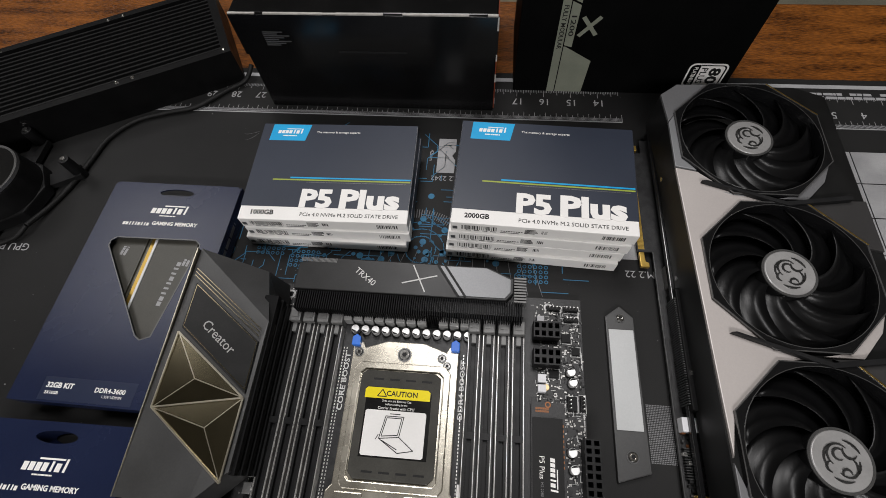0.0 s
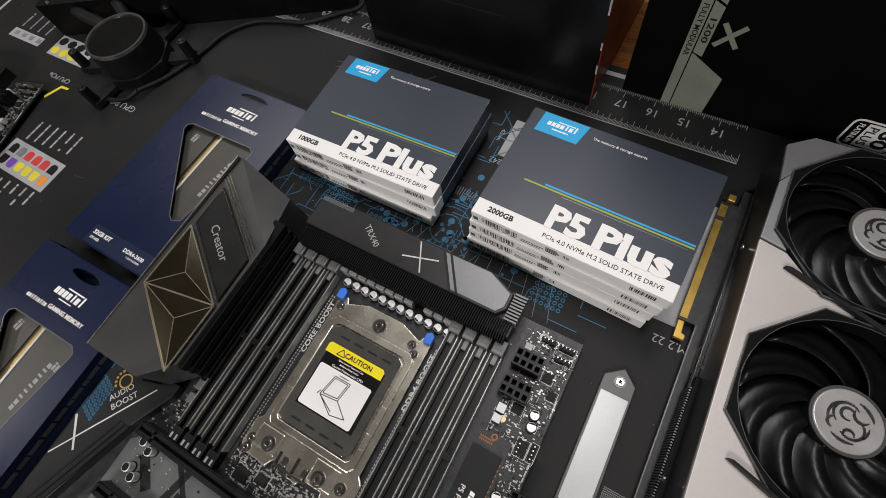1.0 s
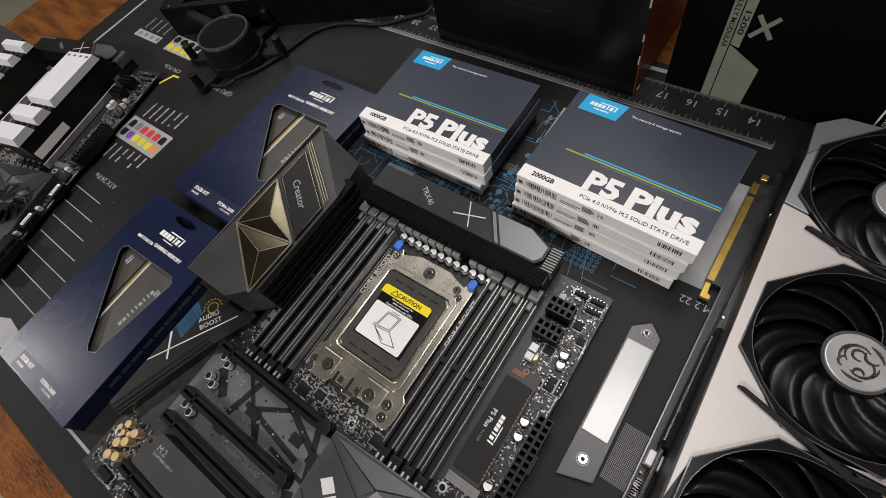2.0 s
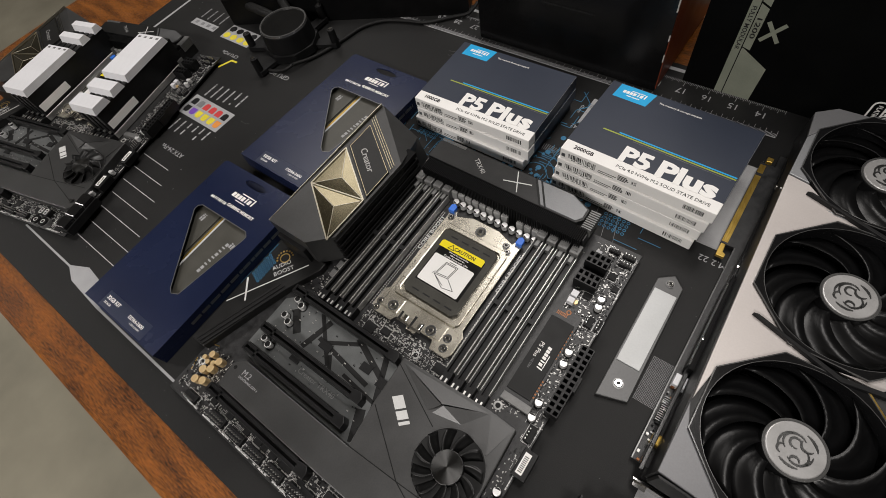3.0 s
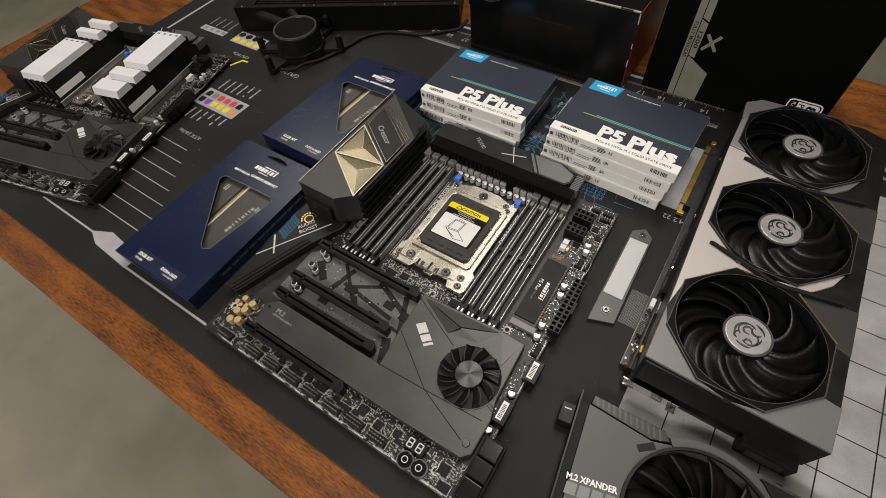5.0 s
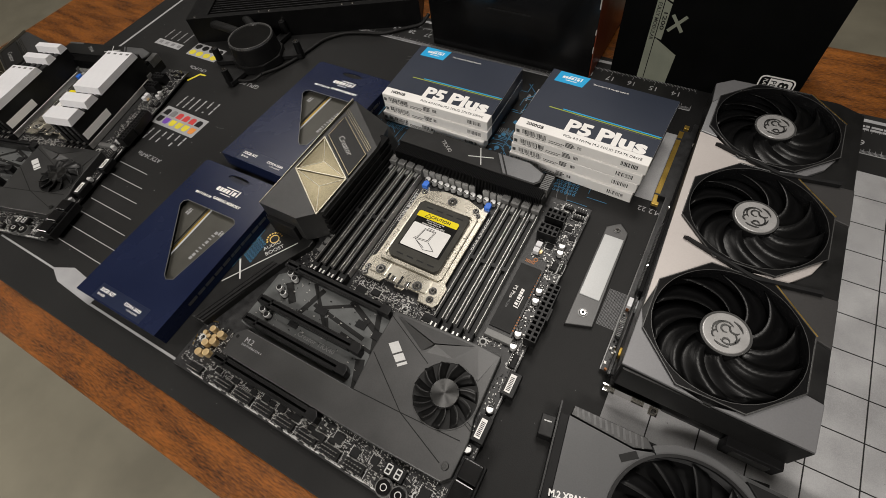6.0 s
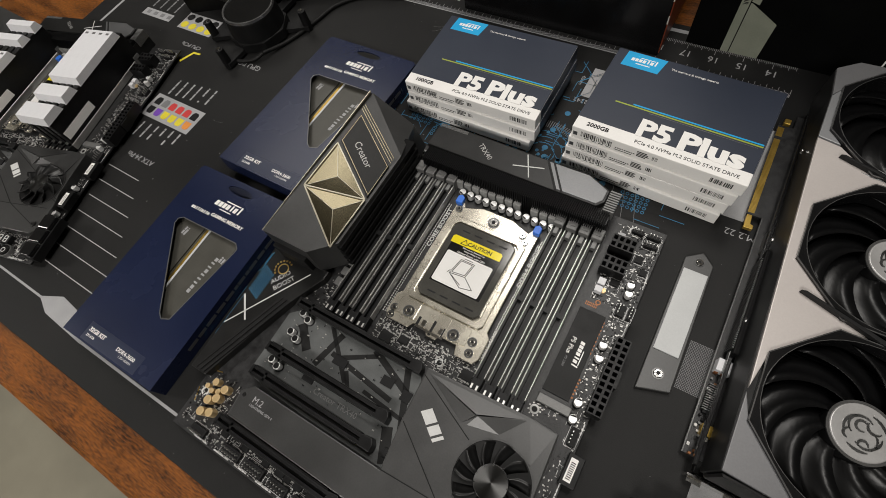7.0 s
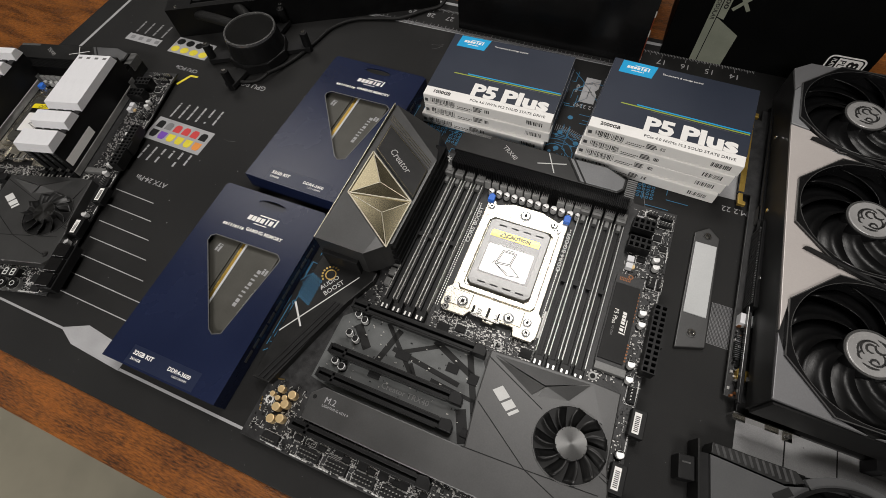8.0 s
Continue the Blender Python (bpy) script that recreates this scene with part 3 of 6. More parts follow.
bm = holed(B(), [(0.1115, 0.172), (0.1145, 0.168), (0.175, 0.168), (0.178, 0.172), (0.178, 0.243), (0.174, 0.248), (0.115, 0.248), (0.111, 0.243)], [[(0.116, 0.175), (0.118, 0.173), (0.171, 0.173), (0.173, 0.175), (0.173, 0.240), (0.170, 0.243), (0.119, 0.243), (0.116, 0.240)]], 0.0128, 0.0150)
put("raised_rim", soften(bm, 0.0007), "steel", sock)
for y0, y1 in ((0.1525, 0.1665),):
    for x0, x1 in ((0.110, 0.128), (0.154, 0.172)):
        put("raised_lobe", prism(B(), [(x0, y0), (x1, y0), (x1, y1), (x0, y1)], 0.0128, 0.0138, 0.0007), "steel", sock)
for s in (0.1135, 0.1755):
    for y in (0.188, 0.206, 0.224):
        put("rim_tab", box(B(), s - 0.0018, s + 0.0018, y - 0.005, y + 0.005, 0.0150, 0.0154, 0.0002), "steel", sock)
cap = put("socket_cap", prism(B(), [(0.117, 0.178), (0.121, 0.174), (0.168, 0.174), (0.172, 0.178), (0.172, 0.239), (0.168, 0.242), (0.121, 0.242), (0.117, 0.239)], 0.0128, 0.0168, 0.0008), "capgloss", sock, "glossy dark grey plastic protective cap")
for x in (0.126, 0.137, 0.148, 0.159):
    for y in (0.178, 0.2355):
        put("cap_slot", box(B(), x, x + 0.007, y, y + 0.0012, 0.0168, 0.0170), "ink", sock)
put("black_sticker", prism(B(), rect(0.1225, 0.1665, 0.187, 0.228), 0.0168, 0.0170), "inkg", sock)
put("yellow_band", prism(B(), [(0.1215, 0.2235), (0.1655, 0.2235), (0.1655, 0.229), (0.1640, 0.2305), (0.1230, 0.2305), (0.1215, 0.229)], 0.0170, 0.0172), "yellowg", sock)
put("white_panel", prism(B(), [(0.1245, 0.188), (0.163, 0.188), (0.164, 0.189), (0.164, 0.215), (0.163, 0.216), (0.1245, 0.216), (0.1235, 0.215), (0.1235, 0.189)], 0.0170, 0.0172), "cardg", sock)
write("CAUTION", 0.1465, 0.2269, 0.0172, "ink", sock, width=0.021, bold=0.02)
bm = B()
for a, b in (((0.1300, 0.2248), (0.1332, 0.2293)), ((0.1332, 0.2293), (0.1362, 0.2248)), ((0.1362, 0.2248), (0.1300, 0.2248))):
    strip(bm, *a, *b, 0.0006, 0.0172, 0.0173)
put("warning_sign", bm, "ink", sock)
for k, tx in enumerate(("Slide out the External Cap", "before sliding in the", "Carrier Frame with CPU")):
    write(tx, 0.1435, 0.2219 - k * 0.0022, 0.0170, "card", sock, height=0.0017)
bm = B()
P = [(0.1375, 0.2125), (0.1495, 0.2125), (0.1475, 0.2000), (0.1345, 0.1985)]
for q, off in ((P, 0), ([(x * 0.82 + 0.0256, y * 0.82 + 0.0372) for x, y in P], 0)):
    for i in range(4):
        strip(bm, *q[i], *q[(i + 1) % 4], 0.0005, 0.0172, 0.0173)
for a, b in (((0.1345, 0.1985), (0.1475, 0.1905)), ((0.1475, 0.1905), (0.1575, 0.1925)), ((0.1575, 0.1925), (0.1475, 0.2000)), ((0.1365, 0.1975), (0.1470, 0.1925)), ((0.1340, 0.2010), (0.1325, 0.1980)), ((0.140, 0.214), (0.147, 0.214))):
    strip(bm, *a, *b, 0.0005, 0.0172, 0.0173)
put("line_drawing", bm, "ink", sock)
for x, y, r in ((0.1445, 0.2545, 0.0040), (0.121, 0.1575, 0.0038), (0.161, 0.1565, 0.0038), (0.109, 0.155, 0.0028), (0.176, 0.1585, 0.0030), (0.1775, 0.150, 0.0028), (0.109, 0.149, 0.0024), (0.112, 0.2545, 0.0026), (0.171, 0.2535, 0.0026), (0.175, 0.2485, 0.0024)):
    screw(sock, x, y, 0.0138 if r > 0.0036 and y < 0.2 else 0.0130, r, "chrome")
    put("screw_recess", tube(B(), x, y, 0.0130, 0.0133 if r < 0.0036 or y > 0.2 else 0.0140, r * 1.04, r * 1.32, 24), "steel", sock)
bm = B()
for x, w in ((0.1345, 0.004), (0.1495, 0.003), (0.158, 0.002)):
    box(bm, x, x + w, 0.152, 0.157, 0.0128, 0.0134, 0.0003)
strip(bm, 0.131, 0.150, 0.155, 0.150, 0.0016, 0.0128, 0.0142)
put("hinge", bm, "chrome", sock)
# Ink strips on the solid frame paint the shade of its slots.
for x0, x1, y0, y1 in ((0.1305, 0.1325, 0.1475, 0.1580), (0.1430, 0.1450, 0.1480, 0.1600), (0.1525, 0.1535, 0.1500, 0.1580), (0.1150, 0.1200, 0.2440, 0.2450), (0.1680, 0.1730, 0.2440, 0.2450)):
    put("gap_shade", box(B(), x0, x1, y0, y1, 0.0130, 0.0133), "ink", sock)
for x in (0.1095, 0.1800):
    put("blue_clip", prism(B(), [(x - 0.003, 0.2585), (x + 0.003, 0.2585), (x + 0.003, 0.2645), (x, 0.2665), (x - 0.003, 0.2645)], 0.0128, 0.0172, 0.0005), "blue", sock, "blue plastic corner clip")
write("CORE BOOST", 0.1026, 0.2350, BT + 0.0006, "silk", board, width=0.040, height=0.0036, rz=90, name="silkscreen_lettering", bold=0.02)
write("DDR4 BOOST", 0.1856, 0.2350, BT + 0.0006, "silk", board, width=0.040, height=0.0034, rz=90, name="silkscreen_lettering", bold=0.02)

# voltage regulator heatsink along the top edge
vrm = put("top_heatsink", box(B(), 0.063, 0.226, 0.2835, 0.312, BT, 0.0290), "blackmetal", board, "black finned heatsink")
fm = bpy.data.meshes.new("fin")
fb = prism(B(), rect(-0.00038, 0.00038, 0.2790, 0.2925), BT + 0.001, 0.0338)
fb.to_mesh(fm)
fb.free()
fm.materials.append(M["darkfin"])
for k in range(100):
    put("fin", fm, None, vrm).location = (0.0640 + k * 0.00162, 0, 0)
put("top_plate", prism(B(), [(0.061, 0.2930), (0.168, 0.2925), (0.2135, 0.2925), (0.2185, 0.2985), (0.2185, 0.3095), (0.200, 0.3175), (0.09, 0.3185), (0.061, 0.3140)], 0.0290, 0.0352, 0.0007), "blackmetal", vrm)
put("light_panel", prism(B(), [(0.1640, 0.3165), (0.1800, 0.2940), (0.2125, 0.2940), (0.2165, 0.2990), (0.2165, 0.3085), (0.199, 0.3165)], 0.0352, 0.0358, 0.0003), "shield2", vrm)
for k in range(9):
    put("end_fin", box(B(), 0.2190, 0.2275, 0.2925 + k * 0.0022, 0.2937 + k * 0.0022, 0.022, 0.0335), "choke", vrm)
bm = B()
for k in range(30):
    box(bm, 0.0625 + k * 0.0009, 0.0630 + k * 0.0009, 0.3145, 0.3178, 0.0352, 0.0356)
put("ridged_strip", bm, "choke", vrm)
bm = B()
strip(bm, 0.146, 0.3160, 0.156, 0.2955, 0.0009, 0.0353, 0.0356)
strip(bm, 0.139, 0.3015, 0.164, 0.3085, 0.0009, 0.0353, 0.0356)
put("cross_mark", bm, "silk", vrm)
for u in (0.164, 0.169):
    put("groove", strip(B(), u, 0.3170, u + 0.016, 0.2935, 0.0016, 0.0359, 0.0361), "ink", vrm)
write("TRX40", 0.112, 0.3050, 0.0353, "badge", vrm, width=0.0185, rz=-36)

vrm.scale = (1, 1, 0.92)

# input output cover with the bronze emblem
IOZ = 0.051
cover = put("port_cover", prism(B(), [(-0.007, 0.154), (0.036, 0.154), (0.055, 0.172), (0.057, 0.262), (0.050, 0.302), (-0.006, 0.313)], 0.013, IOZ, 0, [(-0.007, 0.154, IOZ), (0.038, 0.154, IOZ), (0.056, 0.172, IOZ - 0.002), (0.057, 0.262, IOZ - 0.002), (0.043, 0.302, 0.038), (-0.006, 0.313, IOZ - 0.003)]), "shield", board, "tall dark metal cover over the rear ports")
bm = B()
for k in range(4):
    box(bm, 0.048, 0.0590 - 0.0004 * k, 0.170, 0.282, 0.0145 + k * 0.0085, 0.0195 + k * 0.0085, 0.0005)
put("side_ribs", bm, "darkfin", cover)
bm = prism(B(), [(0.001, 0.2535), (0.0545, 0.2155), (0.0545, 0.2480), (0.001, 0.2855)], IOZ - 0.001, IOZ + 0.0007)
put("name_panel", bm, "blackmetal", cover)
bm = B()
for a, b in (((0.002, 0.2545), (0.0540, 0.2175)), ((0.0540, 0.2175), (0.0540, 0.2470)), ((0.0540, 0.2470), (0.002, 0.2840)), ((0.002, 0.2840), (0.002, 0.2545)), ((0.0545, 0.2510), (-0.002, 0.2910)), ((0.0545, 0.2535), (-0.002, 0.2935)), ((0.0545, 0.2560), (-0.002, 0.2960))):
    strip(bm, *a, *b, 0.0005, IOZ + 0.0007, IOZ + 0.0009)
put("panel_outline", bm, "bronze", cover)
write("Creator", 0.028, 0.2490, IOZ + 0.0007, "badge", cover, width=0.030, height=0.0062, rz=-36)


def facets(tri, apex):
    bm = B()
    vs = [bm.verts.new(p) for p in tri]
    a = bm.verts.new(apex)
    for i in range(3):
        bm.faces.new((vs[i], vs[(i + 1) % 3], a))
    bm.faces.new(vs[::-1])
    bmesh.ops.recalc_face_normals(bm, faces=bm.faces)
    return bm


E1, E2, E3, E4 = (-0.001, 0.203, IOZ + 0.0004), (0.0545, 0.2125, IOZ + 0.0004), (0.000, 0.2505, IOZ + 0.0004), (0.0535, 0.1655, IOZ + 0.0004)
put("emblem", facets((E1, E2, E3), (0.021, 0.2215, IOZ + 0.0015)), "bronze", cover, "bronze mirror emblem of raised facets")
put("emblem", facets((E1, E4, E2), (0.036, 0.1938, IOZ + 0.0015)), "bronze", cover, "bronze mirror emblem of raised facets")
bm = B()
for a, b in ((E1, E2), (E2, E3), (E3, E1), (E1, E4), (E4, E2)):
    strip(bm, a[0], a[1], b[0], b[1], 0.0010, IOZ + 0.0003, IOZ + 0.0014)
put("emblem_edges", bm, "emblemedge", cover)


def edge_bar(p, q, w=0.0012, h=0.0005):
    """A thin sloping bar along a facet's edge."""
    p, q = Vector(p), Vector(q)
    side = (q - p).cross(Vector((0, 0, 1))).normalized() * (w / 2)
    up = Vector((0, 0, h))
    bm = B()
    lo = [bm.verts.new(v - up) for v in (p - side, q - side, q + side, p + side)]
    hi = [bm.verts.new(v) for v in (p + up * 0.4 - side * 0.4, q + up * 0.4 - side * 0.4, q + up * 0.4 + side * 0.4, p + up * 0.4 + side * 0.4)]
    bm.faces.new(lo[::-1])
    bm.faces.new(hi)
    for i in range(4):
        bm.faces.new((lo[i], lo[(i + 1) % 4], hi[(i + 1) % 4], hi[i]))
    bmesh.ops.recalc_face_normals(bm, faces=bm.faces)
    return bm


for tri, apex in (((E1, E2, E3), (0.021, 0.2215, IOZ + 0.0015)), ((E1, E4, E2), (0.036, 0.1938, IOZ + 0.0015))):
    for corner in tri:
        put("facet_edge", edge_bar(corner, apex), "emblemedge", cover)
put("bright_edge", box(B(), -0.0076, -0.0069, 0.154, 0.312, IOZ - 0.0045, IOZ + 0.0004, 0.0001), "emblemedge", cover)
put("port_block", box(B(), -0.004, 0.030, 0.150, 0.300, BT, 0.034, 0.0008), "dull", cover)

# lower sound cover
audio = put("sound_cover", prism(B(), [(-0.012, 0.040), (0.004, 0.040), (0.019, 0.088), (0.030, 0.121), (0.043, 0.148), (0.043, 0.156), (-0.012, 0.156)], BT, 0.0150, 0.0012), "blackmetal", board, "dark metal cover over the sound circuit")
put("cross_mark", strip(B(), -0.011, 0.080, 0.030, 0.1465, 0.0009, 0.0150, 0.0152), "silk", audio)
put("cross_mark", prism(B(), [(-0.012, 0.1065), (-0.0105, 0.1075), (0.0045, 0.0900), (0.0035, 0.0890)], 0.0152, 0.0153), "silk", audio)
for off, h in ((0.0030, 0.0164), (0.0072, 0.0160), (0.0114, 0.0156)):
    put("rib", prism(B(), [(0.0030 - off, 0.0415), (0.0052 - off, 0.0415), (0.0330 - off, 0.1190), (0.0308 - off, 0.1190)], 0.0150, h, 0.0003), "dull", audio)
write("AUDIO", 0.0075, 0.1330, 0.0150, "silk", audio, width=0.018, rz=57)
write("BOOST", 0.0135, 0.1300, 0.0150, "silk", audio, width=0.019, rz=57)
bm = B()
for k in range(9):
    a = radians(57 + 22 * k)
    cyl(bm, 0.0050 + 0.0075 * math.cos(a), 0.1400 + 0.0075 * math.sin(a), 0.0150, 0.0152, 0.0010, n=8)
tube(bm, 0.0050, 0.1400, 0.0150, 0.0152, 0.0040, 0.0050, 20)
put("gold_motif", bm, "gold", audio)
bm = B()
for i in range(4):
    for j in range(7):
        tube(bm, -0.0100 + i * 0.0032, 0.1130 + j * 0.0036 - i * 0.0012, 0.0150, 0.0152, 0.0008, 0.0014, 8)
put("blue_motif", bm, "bluep", audio)

# printed shield between the expansion slots
put("grey_print", prism(B(), [(0.030, 0.058), (0.030, 0.112), (0.044, 0.124), (0.150, 0.124), (0.158, 0.112), (0.166, 0.056), (0.16, 0.051), (0.05, 0.055)], BT, BT + 0.0002), "armour", board)
bm = B()
for a, b, w in (((0.082, 0.118), (0.074, 0.088), 0.005), ((0.082, 0.102), (0.142, 0.094), 0.004), ((0.070, 0.120), (0.104, 0.088), 0.0035), ((0.090, 0.102), (0.118, 0.118), 0.0035), ((0.112, 0.120), (0.150, 0.104), 0.005), ((0.142, 0.120), (0.164, 0.070), 0.005), ((0.100, 0.096), (0.108, 0.086), 0.0035), ((0.046, 0.110), (0.062, 0.094), 0.007), ((0.120, 0.090), (0.164, 0.086), 0.003), ((0.150, 0.078), (0.160, 0.056), 0.008)):
    strip(bm, *a, *b, w, BT + 0.0002, BT + 0.0004)
put("dark_print", bm, "ink", board)
write("Creator TRX40", 0.106, 0.0725, BT + 0.0002, "pad2", board, width=0.040, name="silkscreen_lettering")

# expansion slots
for y, x0, x1 in ((0.1235, 0.036, 0.150), (0.0828, 0.036, 0.146), (0.0622, 0.036, 0.146), (0.0215, 0.036, 0.146)):
    bm = box(B(), x0, x1 - 0.006, y - 0.0036, y - 0.0011, BT, 0.0172, 0.0003)
    box(bm, x0, x1 - 0.006, y + 0.0011, y + 0.0036, BT, 0.0172, 0.0003)
    box(bm, x0, x1 - 0.006, y - 0.0011, y + 0.0011, BT, 0.0120)
    box(bm, x0, x0 + 0.002, y - 0.0036, y + 0.0036, BT, 0.0176)
    box(bm, x0 + 0.013, x0 + 0.015, y - 0.0036, y + 0.0036, BT, 0.0172)
    slot = put("expansion_slot", bm, "plastic", board, "long black expansion slot with dark steel sides")
    put("latch", prism(B(), [(x1 - 0.0065, y - 0.004), (x1 + 0.004, y - 0.004), (x1 + 0.004, y + 0.001), (x1 + 0.001, y + 0.005), (x1 - 0.0065, y + 0.004)], BT, 0.0185, 0.0006), "plastic", slot)
    for s in (-1, 1):
        put("side_plate", box(B(), x0 + 0.002, x1 - 0.008, y + s * 0.0040 - 0.0003, y + s * 0.0040 + 0.0003, BT + 0.002, 0.0166), "blackmetal", slot)

# chipset and drive heat shield
SH = 0.0175
shield = put("chipset_shield", prism(B(), [(0.042, 0.027), (0.145, 0.0265), (0.199, 0.0265), (0.256, 0.028), (0.262, 0.034), (0.262, 0.062), (0.258, 0.078), (0.256, 0.130), (0.236, 0.131), (0.157, 0.127), (0.1585, 0.088), (0.1625, 0.0535), (0.048, 0.0535), (0.040, 0.046)], BT, SH, 0.0009), "shield", board, "dark anodised heat shield with fan")
FX, FY = 0.2305, 0.0830


def panel(name, pts, m="shield"):
    bm = B()
    hi = [bm.verts.new(p) for p in pts]
    lo = [bm.verts.new((p[0], p[1], SH - 0.001)) for p in pts]
    n = len(pts)
    bm.faces.new(hi)
    for i in range(n):
        bm.faces.new((lo[i], lo[(i + 1) % n], hi[(i + 1) % n], hi[i]))
    bmesh.ops.recalc_face_normals(bm, faces=bm.faces)
    return put(name, bm, m, shield)


panel("ridge_panel", [(0.161, 0.1245, SH), (0.203, 0.1150, SH + 0.0030), (0.234, 0.1285, SH)])
panel("ridge_panel", [(0.161, 0.1235, SH), (0.196, 0.1055, SH), (0.203, 0.1142, SH + 0.0030)])
panel("ridge_panel", [(0.2045, 0.1145, SH + 0.0030), (0.200, 0.1062, SH), (0.222, 0.1110, SH), (0.2345, 0.1280, SH)])
panel("ridge_panel", [(0.236, 0.1290, SH), (0.2240, 0.1105, SH), (0.248, 0.1040, SH + 0.0008), (0.254, 0.1285, SH)])
bm = B()
for a, b in (((0.1575, 0.1215), (0.2060, 0.0985)), ((0.1605, 0.0870), (0.2060, 0.0555)), ((0.2060, 0.0555), (0.2560, 0.0585)), ((0.1600, 0.0535), (0.2060, 0.0555)), ((0.2060, 0.0555), (0.2500, 0.0385)), ((0.2470, 0.0735), (0.2600, 0.0680)), ((0.2500, 0.0750), (0.2605, 0.0705))):
    strip(bm, *a, *b, 0.0007, SH, SH + 0.0002)
put("groove", bm, "ink", shield)
fan = put("chipset_fan", cyl(B(), FX, FY, SH - 0.0005, SH + 0.0002, 0.0256, n=48), "ink", shield)
put("fan_ring", tube(B(), FX, FY, SH, SH + 0.0007, 0.0257, 0.0264, 56), "shield", fan)


def blades(bm, cx, cy, n, r0, r1, z0, z1, sweep, width, thick=0.0006, steps=6, twist=1.0, rim=False):
    """Curved fan blades that lean from z0 to z1 across their width."""
    for k in range(n):
        a0 = 2 * math.pi * k / n
        rows = []
        for i in range(steps + 1):
            t = i / steps
            r = r0 + (r1 - r0) * t
            a = a0 + sweep * t ** 1.3
            w = width * (0.55 + 0.45 * math.sin(math.pi * min(1.0, 0.25 + 0.65 * t)))
            row = []
            for j in range(4):
                u = j / 3
                aa = a + w * (u - 0.5)
                z = z0 + (z1 - z0) * (u ** 1.5 * twist)
                if rim and j == 0:
                    z += 0.0016
                row.append((cx + r * math.cos(aa), cy + r * math.sin(aa), z))
            rows.append(row)
        top = [[bm.verts.new(p) for p in row] for row in rows]
        bot = [[bm.verts.new((p[0], p[1], p[2] - thick)) for p in row] for row in rows]
        for i in range(steps):
            for j in range(3):
                bm.faces.new((top[i][j], top[i + 1][j], top[i + 1][j + 1], top[i][j + 1]))
                bm.faces.new((bot[i][j + 1], bot[i + 1][j + 1], bot[i + 1][j], bot[i][j]))
            bm.faces.new((top[i][0], bot[i][0], bot[i + 1][0], top[i + 1][0]))
            bm.faces.new((top[i + 1][3], bot[i + 1][3], bot[i][3], top[i][3]))
        for row_t, row_b in ((top[0], bot[0]), (top[-1], bot[-1])):
            bm.faces.new((row_t[0], row_t[1], row_t[2], row_t[3], row_b[3], row_b[2], row_b[1], row_b[0]))
    bmesh.ops.recalc_face_normals(bm, faces=bm.faces)
    for f in bm.faces:
        f.smooth = True
    return bm


one = blades(B(), 0, 0, 1, 0.0100, 0.0248, SH + 0.0004, SH + 0.0066, -0.24, 0.40)
bme = bpy.data.meshes.new("blade")
one.to_mesh(bme)
one.free()
bme.materials.append(M["blackmetal"])
for k in range(11):
    ob = put("blade", bme, None, fan)
    ob.matrix_basis = pose(FX, FY, 0, 0, 0, 360 / 11 * k)
hubm = cyl(B(), FX, FY, SH, SH + 0.0058, 0.0114, 0.0111, 44, 0.0005)
put("hub", hubm, "shield", fan)
bm = B()
cyl(bm, FX, FY, SH + 0.0058, SH + 0.0060, 0.0108, n=44)
put("hub_disc", bm, "turned", fan, "turned metal hub with a conical sheen")
screw(shield, 0.2545, 0.0385, SH, 0.0030, "darksteel")
screw(shield, 0.0445, 0.0445, SH, 0.0016, "ink", h=0.0003)
# maker's mark as plain slanted blocks
bm = B()
for u, w, lo, hi in ((0.0, 0.0098, 0, 0.0082), (0.0114, 0.0064, 0, 0.0082), (0.0194, 0.0024, 0, 0.0082)):
    q = 0.16
    prism(bm, [(u + q * lo, lo), (u + w + q * lo, lo), (u + w + q * hi, hi), (u + q * hi, hi)], SH + 0.0001, SH + 0.0004)
put("maker_mark", moved(bm, pose(0.1680, 0.0985, 0, 0, 0, -38)), "silk", shield)
write("M.2", 0.0580, 0.0455, SH, "print", shield, width=0.009)
write("LIGHTNING GEN 4", 0.0640, 0.0410, SH, "print", shield, width=0.022)

# power, drive and header sockets


def shell(name, x0, x1, y0, y1, z1, nx, ny, label=""):
    """A plug socket with its pin wells."""
    wx, wy = (x1 - x0) / nx, (y1 - y0) / ny
    wells = [rect(x0 + (i + 0.18) * wx, x0 + (i + 0.82) * wx, y0 + (j + 0.18) * wy, y0 + (j + 0.82) * wy) for i in range(nx) for j in range(ny)]
    ob = put(name, holed(B(), rect(x0, x1, y0, y1), wells, BT + 0.002, z1), "plastic", board, label)
    put("well_floor", box(B(), x0 + 0.0002, x1 - 0.0002, y0 + 0.0002, y1 - 0.0002, BT, BT + 0.002), "ink", ob)
    return ob


shell("power_socket", 0.2652, 0.2752, 0.1515, 0.2085, 0.0195, 2, 12, "black main power socket")
put("socket_clip", box(B(), 0.2752, 0.2768, 0.174, 0.186, BT, 0.0185), "plastic", board)
for y in (0.2725, 0.2535):
    shell("processor_power_socket", 0.2340, 0.2525, y, y + 0.0115, 0.0195, 4, 2, "black processor power socket")
sata = put("drive_socket", box(B(), 0.2635, 0.2815, 0.004, 0.052, BT, 0.0170, 0.0006), "dull", board, "black stacked drive sockets at the edge")
for k in range(3):
    put("dust_cover", box(B(), 0.2652, 0.2802, 0.0052 + k * 0.0156, 0.0194 + k * 0.0156, 0.0170, 0.0212, 0.0010), "gloss", sata)
